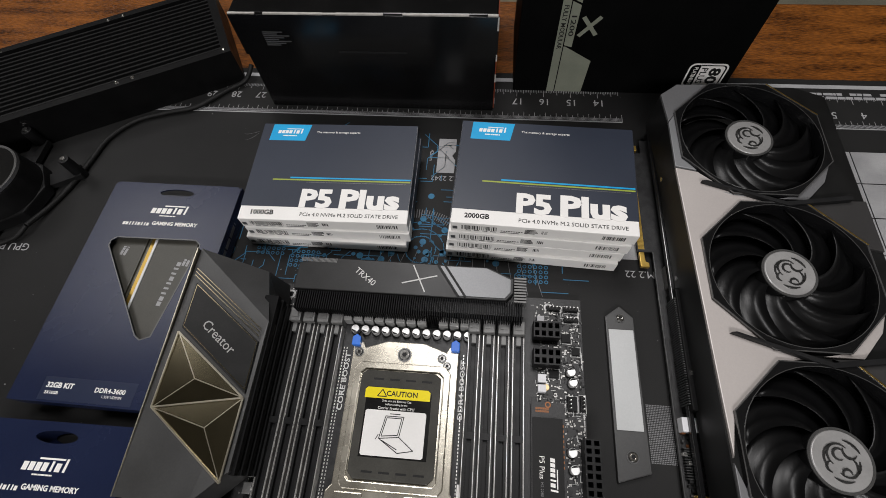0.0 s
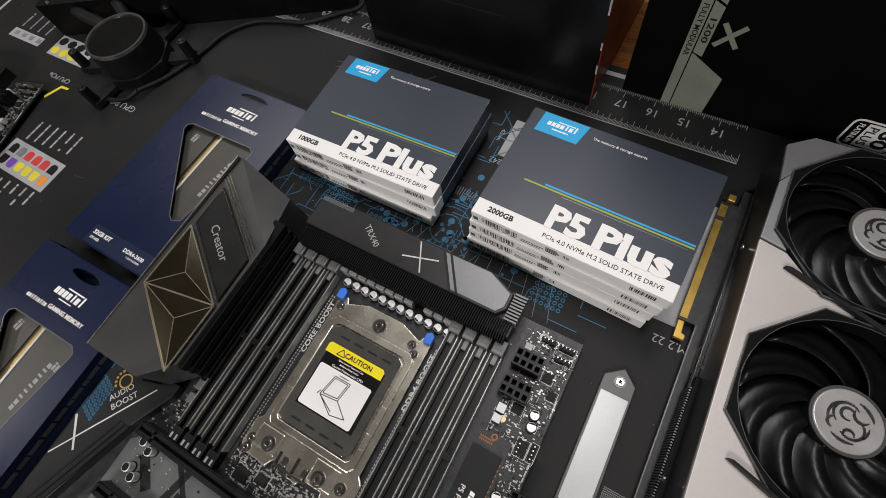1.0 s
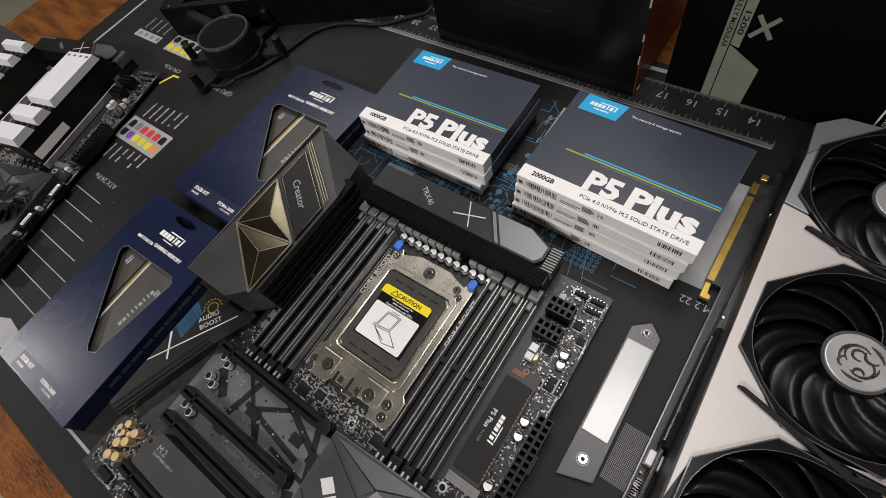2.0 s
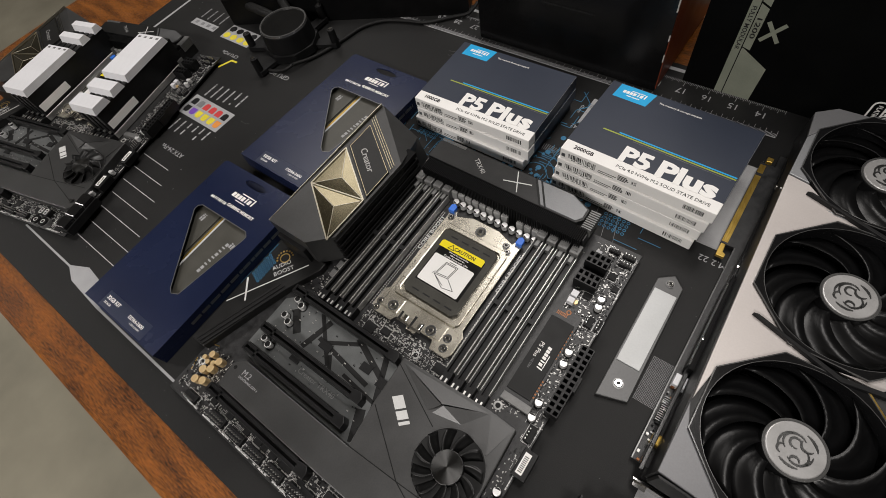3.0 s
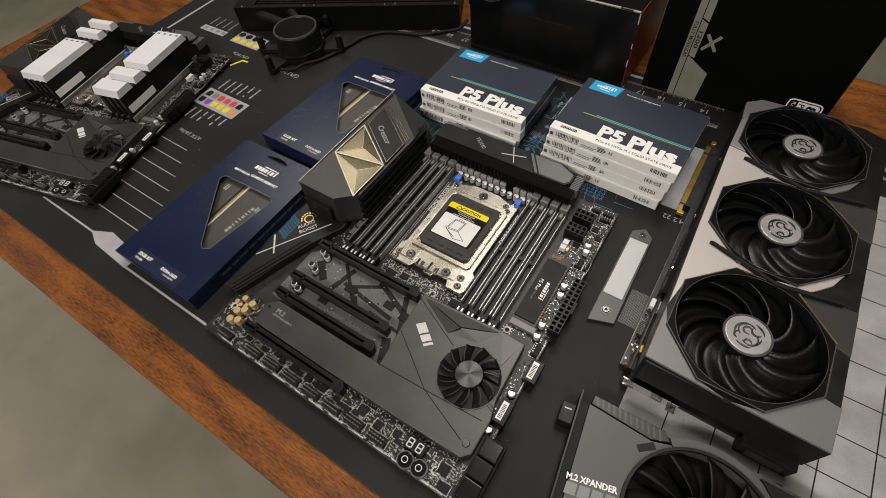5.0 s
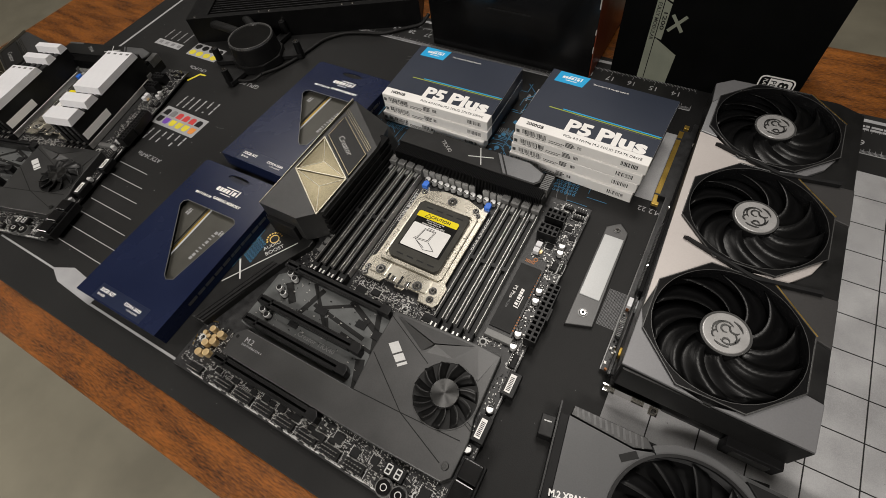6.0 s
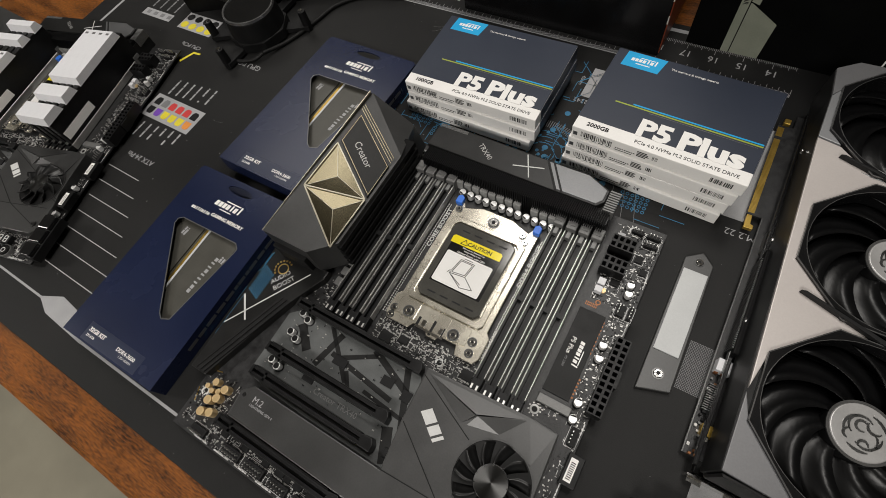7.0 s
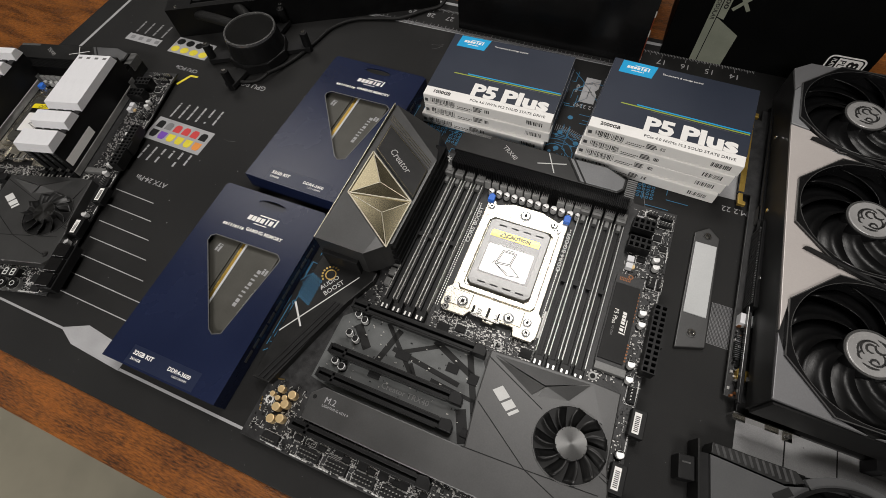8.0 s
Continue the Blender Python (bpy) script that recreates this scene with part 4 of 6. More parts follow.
for x, y in ((0.2665, 0.1045), (0.2610, 0.0640)):
    so = put("front_panel_socket", box(B(), x, x + 0.0105, y, y + 0.0200, BT, 0.0150, 0.0005), "plastic", board)
    put("white_sticker", box(B(), x + 0.002, x + 0.0068, y + 0.0025, y + 0.0175, 0.0150, 0.0152), "card", so)
    bm = B()
    for k in range(9):
        box(bm, x + 0.003, x + 0.0060, y + 0.004 + k * 0.0013, y + 0.0046 + k * 0.0013, 0.0152, 0.0153)
    put("sticker_marks", bm, "ink", so)

# digit display and buttons
dd = put("digit_display", box(B(), 0.2145, 0.2315, 0.0135, 0.0225, BT, 0.0130, 0.0003), "dull", board)
bm = B()
for x in (0.2165, 0.2245):
    for a, b in (((0, 0), (0.0040, 0)), ((0, 0.0032), (0.0040, 0.0032)), ((0, 0.0064), (0.0040, 0.0064)), ((0, 0), (0, 0.0064)), ((0.0040, 0), (0.0040, 0.0064))):
        strip(bm, x + a[0], 0.0148 + a[1], x + b[0], 0.0148 + b[1], 0.0009, 0.0130, 0.0132)
put("digits", bm, "silk", dd)
for x, y in ((0.2215, 0.0060), (0.2335, 0.0065)):
    bt = put("push_button", cyl(B(), x, y, BT, 0.0135, 0.0056, n=28, bevel=0.0004), "gloss", board, "round glossy black push button")
    put("button_mark", tube(B(), x, y, 0.0135, 0.0136, 0.0020, 0.0026, 20), "silk", bt)
    put("collar", tube(B(), x, y, BT, 0.0118, 0.0057, 0.0066, 28), "choke", bt)

# capacitors, chokes, chips
cbm = cyl(B(), 0, 0, 0, 0.0068, 0.0031, 0.0031, 18, 0.0004)
cme = bpy.data.meshes.new("capacitor")
cbm.to_mesh(cme)
cbm.free()
cme.materials.append(M["can"])
mbm = prism(B(), [(0.0028 * math.cos(a), 0.0028 * math.sin(a)) for a in [radians(10 + 12 * i) for i in range(11)]], 0.0068, 0.0069)
mme = bpy.data.meshes.new("capacitor_mark")
mbm.to_mesh(mme)
mbm.free()
mme.materials.append(M["ink"])


bbm = tube(B(), 0, 0, 0, 0.0012, 0.0030, 0.0037, 16)
cbase = bpy.data.meshes.new("capacitor_base")
bbm.to_mesh(cbase)
bbm.free()
cbase.materials.append(M["dull"])


def capacitor(x, y, rz=0, s=1.0, dark=False):
    c = put("capacitor", cme, None, board)
    c.matrix_basis = pose(x, y, BT, 0, 0, rz) @ Matrix.Diagonal((s * 0.93, s * 0.93, s, 1))
    put("mark", mme, None, c)
    put("base", cbase, None, c)
    if dark:
        put("dark_top", cyl(B(), 0, 0, 0.0069, 0.0071, 0.0025, n=16), "plastic", c)
    return c


for i in range(12):
    capacitor(0.1060 + i * 0.00745, 0.2715, 180)
for x, y in ((0.2600, 0.2510), (0.2610, 0.2440), (0.2590, 0.2000), (0.2600, 0.1900), (0.2590, 0.1555), (0.2600, 0.1440), (0.2650, 0.0900), (0.2630, 0.0570), (0.044, 0.1170), (0.051, 0.1140), (0.044, 0.1000), (0.051, 0.0970), (0.044, 0.0755), (0.051, 0.0730)):
    capacitor(x, y, 30, dark=x < 0.06)
for x, y, s in ((0.0150, 0.0400, 0.9), (0.0095, 0.0345, 0.65), (0.0150, 0.0330, 0.65), (0.0185, 0.0270, 1.05), (0.0240, 0.0310, 1.05), (0.0190, 0.0180, 1.05), (0.0260, 0.0205, 1.05), (0.0260, 0.0390, 1.05), (0.0205, 0.0350, 0.7)):
    c = put("gold_capacitor", cyl(B(), 0, 0, 0, 0.0068 * s, 0.0031 * s, n=18, bevel=0.0005), "capgold", board, "gold audio capacitor")
    c.location = (x, y, BT)
for i in range(12):
    if i not in (8,):
        put("choke", box(B(), 0.0965 + i * 0.0078, 0.1032 + i * 0.0078, 0.2765, 0.2832, BT, 0.0175, 0.0006), "choketop", board)
for i in range(12):
    put("choke", box(B(), 0.0505, 0.0560, 0.150 + i * 0.0098, 0.1570 + i * 0.0098, BT, 0.0125, 0.0006), "choke", board)
    cyl_b = put("small_capacitor", cyl(B(), 0.0575, 0.153 + i * 0.0098, BT, 0.0125, 0.0016, n=12), "can" if i % 3 else "dull", board)
for x, y, w, h in ((0.2375, 0.2430, 0.0055, 0.0055), (0.2375, 0.2365, 0.0055, 0.0050)):
    put("white_block", box(B(), x, x + w, y, y + h, BT, 0.0125, 0.0004), "white", board)
put("white_block", box(B(), 0.2370, 0.2420, 0.2855, 0.2900, BT, 0.0135, 0.0004), "white", board)

rnd = random.Random(11)
cols = []
for k in range(7):
    x = 0.050 + k * 0.0225
    cols.append((x, 0.0035, 0.017, 0.0070))
for x, y, w, h in cols:
    hd = put("pin_header", box(B(), x, x + w, y, y + h, BT, 0.0110, 0.0003), "dull", board)
    bm = B()
    for i in range(int(w / 0.0026)):
        for j in (0.0018, 0.0045):
            box(bm, x + 0.0016 + i * 0.0026, x + 0.0023 + i * 0.0026, y + j, y + j + 0.0007, 0.0110, 0.0150)
    put("pin_row", bm, "rail", hd)["kind"] = "stuff"
for x, y, w, h in ((0.257, 0.2880, 0.010, 0.003), (0.257, 0.2960, 0.010, 0.003), (0.245, 0.2960, 0.009, 0.003), (0.2575, 0.2260, 0.006, 0.009), (0.2660, 0.2260, 0.003, 0.010), (0.2620, 0.1280, 0.0055, 0.012), (0.150, 0.008, 0.012, 0.006), (0.018, 0.0030, 0.014, 0.006)):
    hd = put("pin_header", box(B(), x, x + w, y, y + h, BT, 0.0105, 0.0002), "dull", board)
    bm = B()
    for i in range(max(2, int(max(w, h) / 0.0025))):
        dx, dy = (i * 0.0025, 0) if w > h else (0, i * 0.0025)
        box(bm, x + 0.001 + dx, x + 0.0017 + dx, y + 0.001 + dy, y + 0.0017 + dy, 0.0105, 0.0150)
    put("pin_row", bm, "rail", hd)["kind"] = "stuff"
for x, y, w, h in ((0.075, 0.0145, 0.0075, 0.0065), (0.095, 0.0120, 0.0075, 0.0065), (0.112, 0.0120, 0.0070, 0.0070), (0.128, 0.0120, 0.0070, 0.0060), (0.167, 0.014, 0.008, 0.008), (0.185, 0.012, 0.007, 0.007), (0.202, 0.015, 0.006, 0.006), (0.245, 0.012, 0.008, 0.008), (0.250, 0.0030, 0.009, 0.006), (0.086, 0.096, 0.012, 0.007), (0.128, 0.101, 0.010, 0.007), (0.147, 0.098, 0.008, 0.008), (0.156, 0.060, 0.006, 0.006), (0.178, 0.1325, 0.009, 0.0075), (0.108, 0.129, 0.010, 0.008), (0.123, 0.134, 0.008, 0.006), (0.255, 0.2730, 0.006, 0.006), (0.262, 0.2640, 0.005, 0.005), (0.246, 0.2475, 0.006, 0.005), (0.072, 0.0745, 0.010, 0.005)):
    put("chip", box(B(), x, x + w, y, y + h, BT, BT + 0.0013, 0.0002), "dull", board)
for x, y in ((0.008, 0.030), (0.160, 0.135), (0.246, 0.2985), (0.2350, 0.1385), (0.150, 0.012), (0.2440, 0.0120), (0.0500, 0.2975)):
    hole = put("mounting_hole", tube(B(), x, y, BT, BT + 0.0002, 0.0020, 0.0034, 20), "silk", board)
    put("hole_dark", cyl(B(), x, y, BT, BT + 0.0001, 0.0019, n=18), "ink", hole)
    bm = B()
    for k in range(9):
        cyl(bm, x + 0.0043 * math.cos(0.7 * k), y + 0.0043 * math.sin(0.7 * k), BT, BT + 0.0003, 0.00055, n=8)
    put("solder_dots", bm, "solder", hole)
for text, x, y, w in (("RESET1", 0.2085, 0.0026, 0.0085), ("POWER1", 0.2400, 0.0014, 0.0090), ("SYS_FAN4", 0.2520, 0.0014, 0.0100), ("JTPM1", 0.1400, 0.0014, 0.0070), ("USB", 0.1710, 0.0128, 0.0075), ("USB", 0.1935, 0.0128, 0.0075)):
    write(text, x, y, BT + 0.0002, "silk", board, width=w, name="silkscreen_lettering", bold=0.02)


def outline(bm, x0, x1, y0, y1, w=0.00032):
    for a, b in (((x0, y0), (x1, y0)), ((x1, y0), (x1, y1)), ((x1, y1), (x0, y1)), ((x0, y1), (x0, y0))):
        strip(bm, *a, *b, w, BT, BT + 0.00012)


bm = B()
for ob in [o for o in board.children if o.name.split(".")[0] in ("pin_header", "chip")]:
    xs = [v.co.x for v in ob.data.vertices]
    ys = [v.co.y for v in ob.data.vertices]
    outline(bm, min(xs) - 0.0010, max(xs) + 0.0010, min(ys) - 0.0010, max(ys) + 0.0010)
for k in range(10):
    outline(bm, 0.040 + k * 0.0110, 0.0485 + k * 0.0110, 0.0125, 0.0162)
put("silkscreen_outline", bm, "silk", board)["kind"] = "stuff"
for k in range(9):
    x = 0.0415 + k * 0.0205
    hd = put("chip", box(B(), x, x + 0.0060, 0.0118, 0.0160, BT, BT + 0.0012, 0.0002), "dull", board)
    bm = B()
    for j in range(5):
        for yy in (0.0108, 0.0160):
            box(bm, x + 0.0005 + j * 0.0011, x + 0.0010 + j * 0.0011, yy, yy + 0.0010, BT, BT + 0.0004)
    put("chip_legs", bm, "rail", hd)

# tiny soldered parts and silkscreen, too many to count
zones = [(0.03, 0.262, 0.001, 0.027, 1700), (0.236, 0.268, 0.138, 0.300, 1300), (0.100, 0.190, 0.127, 0.146, 800), (0.150, 0.262, 0.010, 0.026, 160), (0.036, 0.165, 0.068, 0.120, 130), (0.002, 0.034, 0.004, 0.046, 220), (0.030, 0.060, 0.126, 0.150, 60), (0.05, 0.235, 0.2835, 0.300, 90), (0.258, 0.268, 0.055, 0.13, 90), (0.045, 0.062, 0.13, 0.29, 260)]
light, dark, fine_marks = B(), B(), B()
for x0, x1, y0, y1, n in zones:
    for _ in range(n):
        x, y = rnd.uniform(x0, x1), rnd.uniform(y0, y1)
        w, h = rnd.choice(((0.0010, 0.0005), (0.0005, 0.0010), (0.0013, 0.0007), (0.0007, 0.0013), (0.0017, 0.0009)))
        p = rnd.random()
        if p < 0.42:
            box(light, x, x + w, y, y + h, BT, BT + 0.0006)
        elif p < 0.74:
            box(dark, x, x + w, y, y + h, BT, BT + 0.0008)
        else:
            l = rnd.uniform(0.001, 0.004)
            if rnd.random() < 0.5:
                box(fine_marks, x, x + l, y, y + 0.00025, BT, BT + 0.00012)
            else:
                box(fine_marks, x, x + 0.00025, y, y + l, BT, BT + 0.00012)
for nm, b, m in (("soldered_scatter", light, "solder"), ("dark_scatter", dark, "plastic"), ("silkscreen_scatter", fine_marks, "silk")):
    put(nm, b, m, board)["kind"] = "stuff"
bm = B()
for k in range(11):
    bars(bm, 0.030 + k * 0.021, 0.0016, 0.015, 0.0016, BT, 1, 60 + k)
for k in range(6):
    bars(bm, 0.2685, 0.06 + k * 0.04, 0.012, 0.0014, BT, 1, 80 + k, 90)
put("silkscreen_print", bm, "silk", board)["kind"] = "stuff"
bm = B()
for s in (0.0985, 0.1005, 0.1855):
    for k in range(50):
        box(bm, s, s + 0.0006, 0.150 + k * 0.0022, 0.1512 + k * 0.0022, BT, BT + 0.0004)
put("contact_row", bm, "rail", board)["kind"] = "stuff"
put("paper_sticker", box(B(), 0.1865, 0.1900, 0.152, 0.176, BT, 0.0082), "card", board)
put("drive_slot", box(B(), 0.2335, 0.2570, 0.1440, 0.1500, BT, 0.0118, 0.0004), "choke", board)
bm = B()
for p in ((0.000, 0.030, 0.004, 0.020), (0.004, 0.046, 0.010, 0.0475)):
    strip(bm, p[0] + 0.0015, p[1], p[2] + 0.001, p[3], 0.0008, BT, BT + 0.0002)
put("gold_line", bm, "gold", board)
screw(board, 0.2435, 0.2405, BT, 0.0024, "capgold")

# solid state drive fitted on the board
drive = thing("solid_state_drive", "slim black solid state drive stick fitted flat on the motherboard", "drive", pose(0.2440, 0.1500, 0.0103))
put("stick", box(B(), -0.011, 0.011, 0, 0.080, 0, 0.0010), "pcb", drive)
put("sticker", box(B(), -0.0102, 0.0092, 0.003, 0.070, 0.0010, 0.0022, 0.0002), "ink", drive)
bm = mark(B(), 0.0030, 0.036, 0.020, 0.0055, 0.0022, 270)
put("maker_mark", bm, "card", drive)["kind"] = "stuff"
write("P5 Plus", -0.0045, 0.040, 0.0022, "card", drive, width=0.013, rz=270)
write("M2 2280", -0.0045, 0.0275, 0.0022, "printdim", drive, width=0.008, rz=270)
bm = B()
for k in range(6):
    box(bm, 0.0094, 0.0107, 0.006 + k * 0.0027, 0.0072 + k * 0.0027, 0.0010, 0.0013)
for k in range(7):
    for j in range(2):
        box(bm, -0.0082 + k * 0.0013, -0.0074 + k * 0.0013, 0.0735 + j * 0.0018, 0.0748 + j * 0.0018, 0.0010, 0.0012)
for k in range(9):
    box(bm, 0.0094, 0.0100, 0.040 + k * 0.0031, 0.0415 + k * 0.0031, 0.0010, 0.0012)
put("copper_pad_scatter", bm, "copper", drive)["kind"] = "stuff"
put("half_hole", tube(B(), 0.0, 0.0785, 0.0010, 0.0012, 0.0012, 0.0020, 18), "copper", drive)

# ---- drive boxes ----


def drive_box(m, size, seed, face=True):
    ob = thing("drive_box", f"white card drive box with slate blue lid marked {size}", "box", m, f"stacked {size} drive boxes")
    W, D, H = 0.132, 0.094, 0.0121
    put("carton", box(B(), 0, W, 0, D, 0, H, 0.0008), "card", ob)
    bm = box(B(), 0.0002, W - 0.0002, 0.0118, D + 0.0002, H, H + 0.0002)
    put("lid_print", bm, "slate", ob)
    put("side_print", box(B(), W, W + 0.0002, 0.012, D, 0.0002, H), "slate", ob)
    put("side_print", box(B(), -0.0002, 0, 0.012, D, 0.0002, H), "slate", ob)
    put("barcode", barcode(B(), 0.008, 0.034, 0, 0.0035, 0.0090, seed), "ink", ob)["kind"] = "stuff"
    put("barcode", barcode(B(), 0.108, 0.124, 0, 0.0035, 0.0085, seed + 7), "ink", ob)["kind"] = "stuff"
    put("barcode", barcode(B(), 0.0655, 0.0700, 0, 0.0045, 0.0085, seed + 3), "ink", ob)["kind"] = "stuff"
    put("tear_tab", box(B(), 0.0015, 0.0050, -0.0001, 0, 0.003, 0.007), "shield2", ob)
    bm = B()
    rn = random.Random(seed)
    for zz in (0.0034, 0.0050, 0.0066, 0.0082):
        box(bm, 0.0535, 0.0535 + rn.uniform(0.007, 0.010), -0.0001, 0, zz, zz + 0.0009)
    for k in range(9):
        box(bm, 0.0365 + k * 0.0018, 0.0378 + k * 0.0018, -0.0001, 0, 0.0042, 0.0051)
    for x0 in (0.011, 0.017, 0.023, 0.029):
        box(bm, x0, x0 + 0.0040, -0.0001, 0, 0.0020, 0.0027)
    box(bm, 0.036, 0.050, -0.0001, 0, 0.0022, 0.0028)
    put("small_print", bm, "ink", ob)
    if face:
        z = H + 0.0002
        put("logo_patch", prism(B(), [(0.0075, 0.0765), (0.0385, 0.0765), (0.0415, 0.0935), (0.0085, 0.0935)], z, z + 0.0001), "cyan", ob)
        bm = mark(B(), 0.0245, 0.0865, 0.022, 0.0062, z + 0.0001)
        bars(bm, 0.0245, 0.0815, 0.012, 0.0016, z + 0.0001, 1, 13)
        put("maker_mark", bm, "card", ob)["kind"] = "stuff"
        write("The memory & storage experts", 0.0655, 0.0855, z, "card", ob, width=0.037)
        put("cyan_line", box(B(), 0.034, W - 0.001, 0.0385, 0.0398, z, z + 0.0001), "cyan", ob)
        put("lime_line", box(B(), 0.020, W - 0.001, 0.0365, 0.0377, z, z + 0.0001), "lime", ob)
        bm = bars(B(), 0.088, 0.0350, 0.080, 0.0010, z, 1, 30, 0, 0.5, solid=0.9)
        put("fine_print", bm, "shield2", ob)
        write("P5", 0.0588, 0.0198, z, "card", ob, width=0.0255, height=0.0176, name="title", bold=0.045)
        write("Plus", 0.1010, 0.0200, z, "card", ob, width=0.0470, height=0.0184, name="title", bold=0.045)
        write(size, 0.0185, 0.0066, H, "ink", ob, width=0.018, bold=0.03)
        write("PCIe 4.0 NVMe M.2 SOLID STATE DRIVE", 0.0865, 0.0055, H, "ink", ob, width=0.076)
    return ob


ST1 = [(0.0030, 0.3425, -0.2), (0.0065, 0.3445, 0.3), (0.0060, 0.3450, 0.9)]
ST2 = [(0.1665, 0.3405, -2.5), (0.1680, 0.3422, -2.2), (0.1695, 0.3425, -2.3), (0.1712, 0.3435, -2.1)]
for k, (x, y, rz) in enumerate(ST1):
    drive_box(pose(x, y, 0.0003 + k * 0.0126, 0, 0, rz), "1000GB", 100 + k, True)
for k, (x, y, rz) in enumerate(ST2):
    drive_box(pose(x, y, 0.0003 + k * 0.0126, 0, 0, rz), "2000GB", 200 + k, True)

# ---- memory packs ----


def memory_pack(m):
    ob = thing("memory_pack", "navy blue card memory pack with clear window and hang hole", "package", m, "memory packs")
    W, D, H = 0.112, 0.183, 0.0185
    win = [(0.024, 0.129), (0.020, 0.126), (0.020, 0.121), (0.072, 0.050), (0.077, 0.047), (0.084, 0.050), (0.095, 0.122), (0.095, 0.126), (0.090, 0.130)]
    hole = ring(0.058, 0.1735, 0.015, 20, 0, 0.0040)
    put("face_card", holed(B(), [(0, 0), (W, 0), (W, D - 0.003), (W - 0.003, D), (0.003, D), (0, D - 0.003)], [win, hole], H - 0.0012, H), "navy", ob)
    put("back_card", holed(B(), rect(0, W, 0, D), [hole], 0, 0.0008), "navy", ob)
    for r in ((0, 0.0008, 0, D), (W - 0.0008, W, 0, D), (0.0008, W - 0.0008, 0, 0.0008), (0.0008, W - 0.0008, 0.168, 0.1688)):
        put("side_card", box(B(), *r, 0.0008, H - 0.0012), "navy", ob)
    put("clear_tray", box(B(), 0.006, W - 0.006, 0.036, 0.150, 0.0008, 0.0110), "tray", ob)
    wi = B()
    n = len(win)
    for i in range(n):
        a, b = win[i], win[(i + 1) % n]
        strip(wi, *a, *b, 0.0009, H, H + 0.0002)
    put("window_edge", wi, "shield2", ob)
    put("info_label", prism(B(), [(0.0215, 0.0015), (0.0895, 0.0015), (0.0895, 0.0170), (0.0215, 0.0170)], H - 0.0002, H + 0.00008), "navylabel", ob, "lighter navy label panel")
    st = put("memory_stick", box(B(), 0.054, 0.090, 0.030, 0.155, 0.0110, 0.0140, 0.0006), "stickg", ob, "grey memory stick seen through the window")
    put("contacts", box(B(), 0.0495, 0.0532, 0.030, 0.155, 0.0110, 0.0125), "oldgold", st)
    put("white_rim", box(B(), 0.0540, 0.0560, 0.030, 0.155, 0.0140, 0.0146), "pad", st)
    put("second_stick", box(B(), 0.014, 0.046, 0.030, 0.155, 0.0110, 0.0124), "stickg", ob)
    bm = mark(B(), 0.078, 0.094, 0.038, 0.0062, 0.0140, 84, 0.0, swoosh=False, tall=(0, 0, 1, 1, 1, 0, 1, 1, 0))
    bars(bm, 0.0865, 0.082, 0.026, 0.0034, 0.0140, 2, 8, 82, 0.3)
    bars(bm, 0.086, 0.112, 0.006, 0.006, 0.0140, 2, 9, 82, 0.3)
    bars(bm, 0.030, 0.120, 0.008, 0.006, 0.0124, 2, 9, 82, 0.3)
    put("stick_print", bm, "print", st)["kind"] = "stuff"
    bm = mark(B(), 0.058, 0.1570, 0.032, 0.0095, H)
    bars(bm, 0.058, 0.1508, 0.014, 0.0014, H, 1, 13)
    put("maker_mark", bm, "card", ob)["kind"] = "stuff"
    bm = mark(B(), 0.0340, 0.1430, 0.023, 0.0050, H, 0, 0.1, swoosh=False, tall=(0, 0, 1, 1, 1, 0, 1, 1, 0))
    put("maker_mark", bm, "card", ob)["kind"] = "stuff"
    write("GAMING MEMORY", 0.0670, 0.1435, H, "card", ob, width=0.039, bold=0.03)
    write("32GB KIT", 0.0345, 0.0115, H, "card", ob, width=0.020, bold=0.03)
    write("2X16GB", 0.0300, 0.0065, H, "card", ob, width=0.010, bold=0.02)
    write("DDR4-3600", 0.0715, 0.0105, H, "card", ob, width=0.022, bold=0.02)
    write("1.35V UDIMM", 0.0740, 0.0065, H, "card", ob, width=0.014)
    bm = bars(B(), 0, 0, 0.115, 0.0050, 0, 1, 15, 0, 0.3, solid=0.9)
    sp = put("side_print", bm, "shield2", ob)
    sp.matrix_basis = pose(W, 0.095, 0.010, 90, 0, 90)
    return ob


memory_pack(pose(-0.137, 0.0085, 0.0003, 0, 0, 0.5))
memory_pack(pose(-0.1235, 0.2030, 0.0060, -1.75, 0, -0.5))

# ---- slotted drive shield plate lying on the mat ----
plate = thing("drive_shield", "loose dark metal drive shield with grey thermal film, on the mat", "heatsink", pose(0, 0, 0))
put("plate", prism(B(), [(0.2885, 0.1850), (0.3105, 0.1920), (0.3085, 0.2960), (0.2990, 0.3045), (0.2880, 0.2960)], 0.0003, 0.0040, 0.0007), "shield", plate)
put("thermal_film", prism(B(), [(0.2900, 0.2170), (0.3075, 0.2170), (0.3070, 0.2860), (0.2895, 0.2860)], 0.0040, 0.0052, 0.0003), "pad", plate)
screw(plate, 0.2985, 0.2950, 0.0040, 0.0028)
screw(plate, 0.2990, 0.2010, 0.0040, 0.0032)

# ---- graphics card ----
card = thing("graphics_card", "large triple fan graphics card with silver and grey shroud, face up", "graphics card", pose(0, 0, 0))
GT = 0.0515
FANS = [(0.3940, 0.2045), (0.3935, 0.3155), (0.3905, 0.4265)]
OC = 0.0555


def octa(f, r=OC, n=8, a=22.5):
    return ring(FANS[f][0], FANS[f][1], r, n, radians(a))


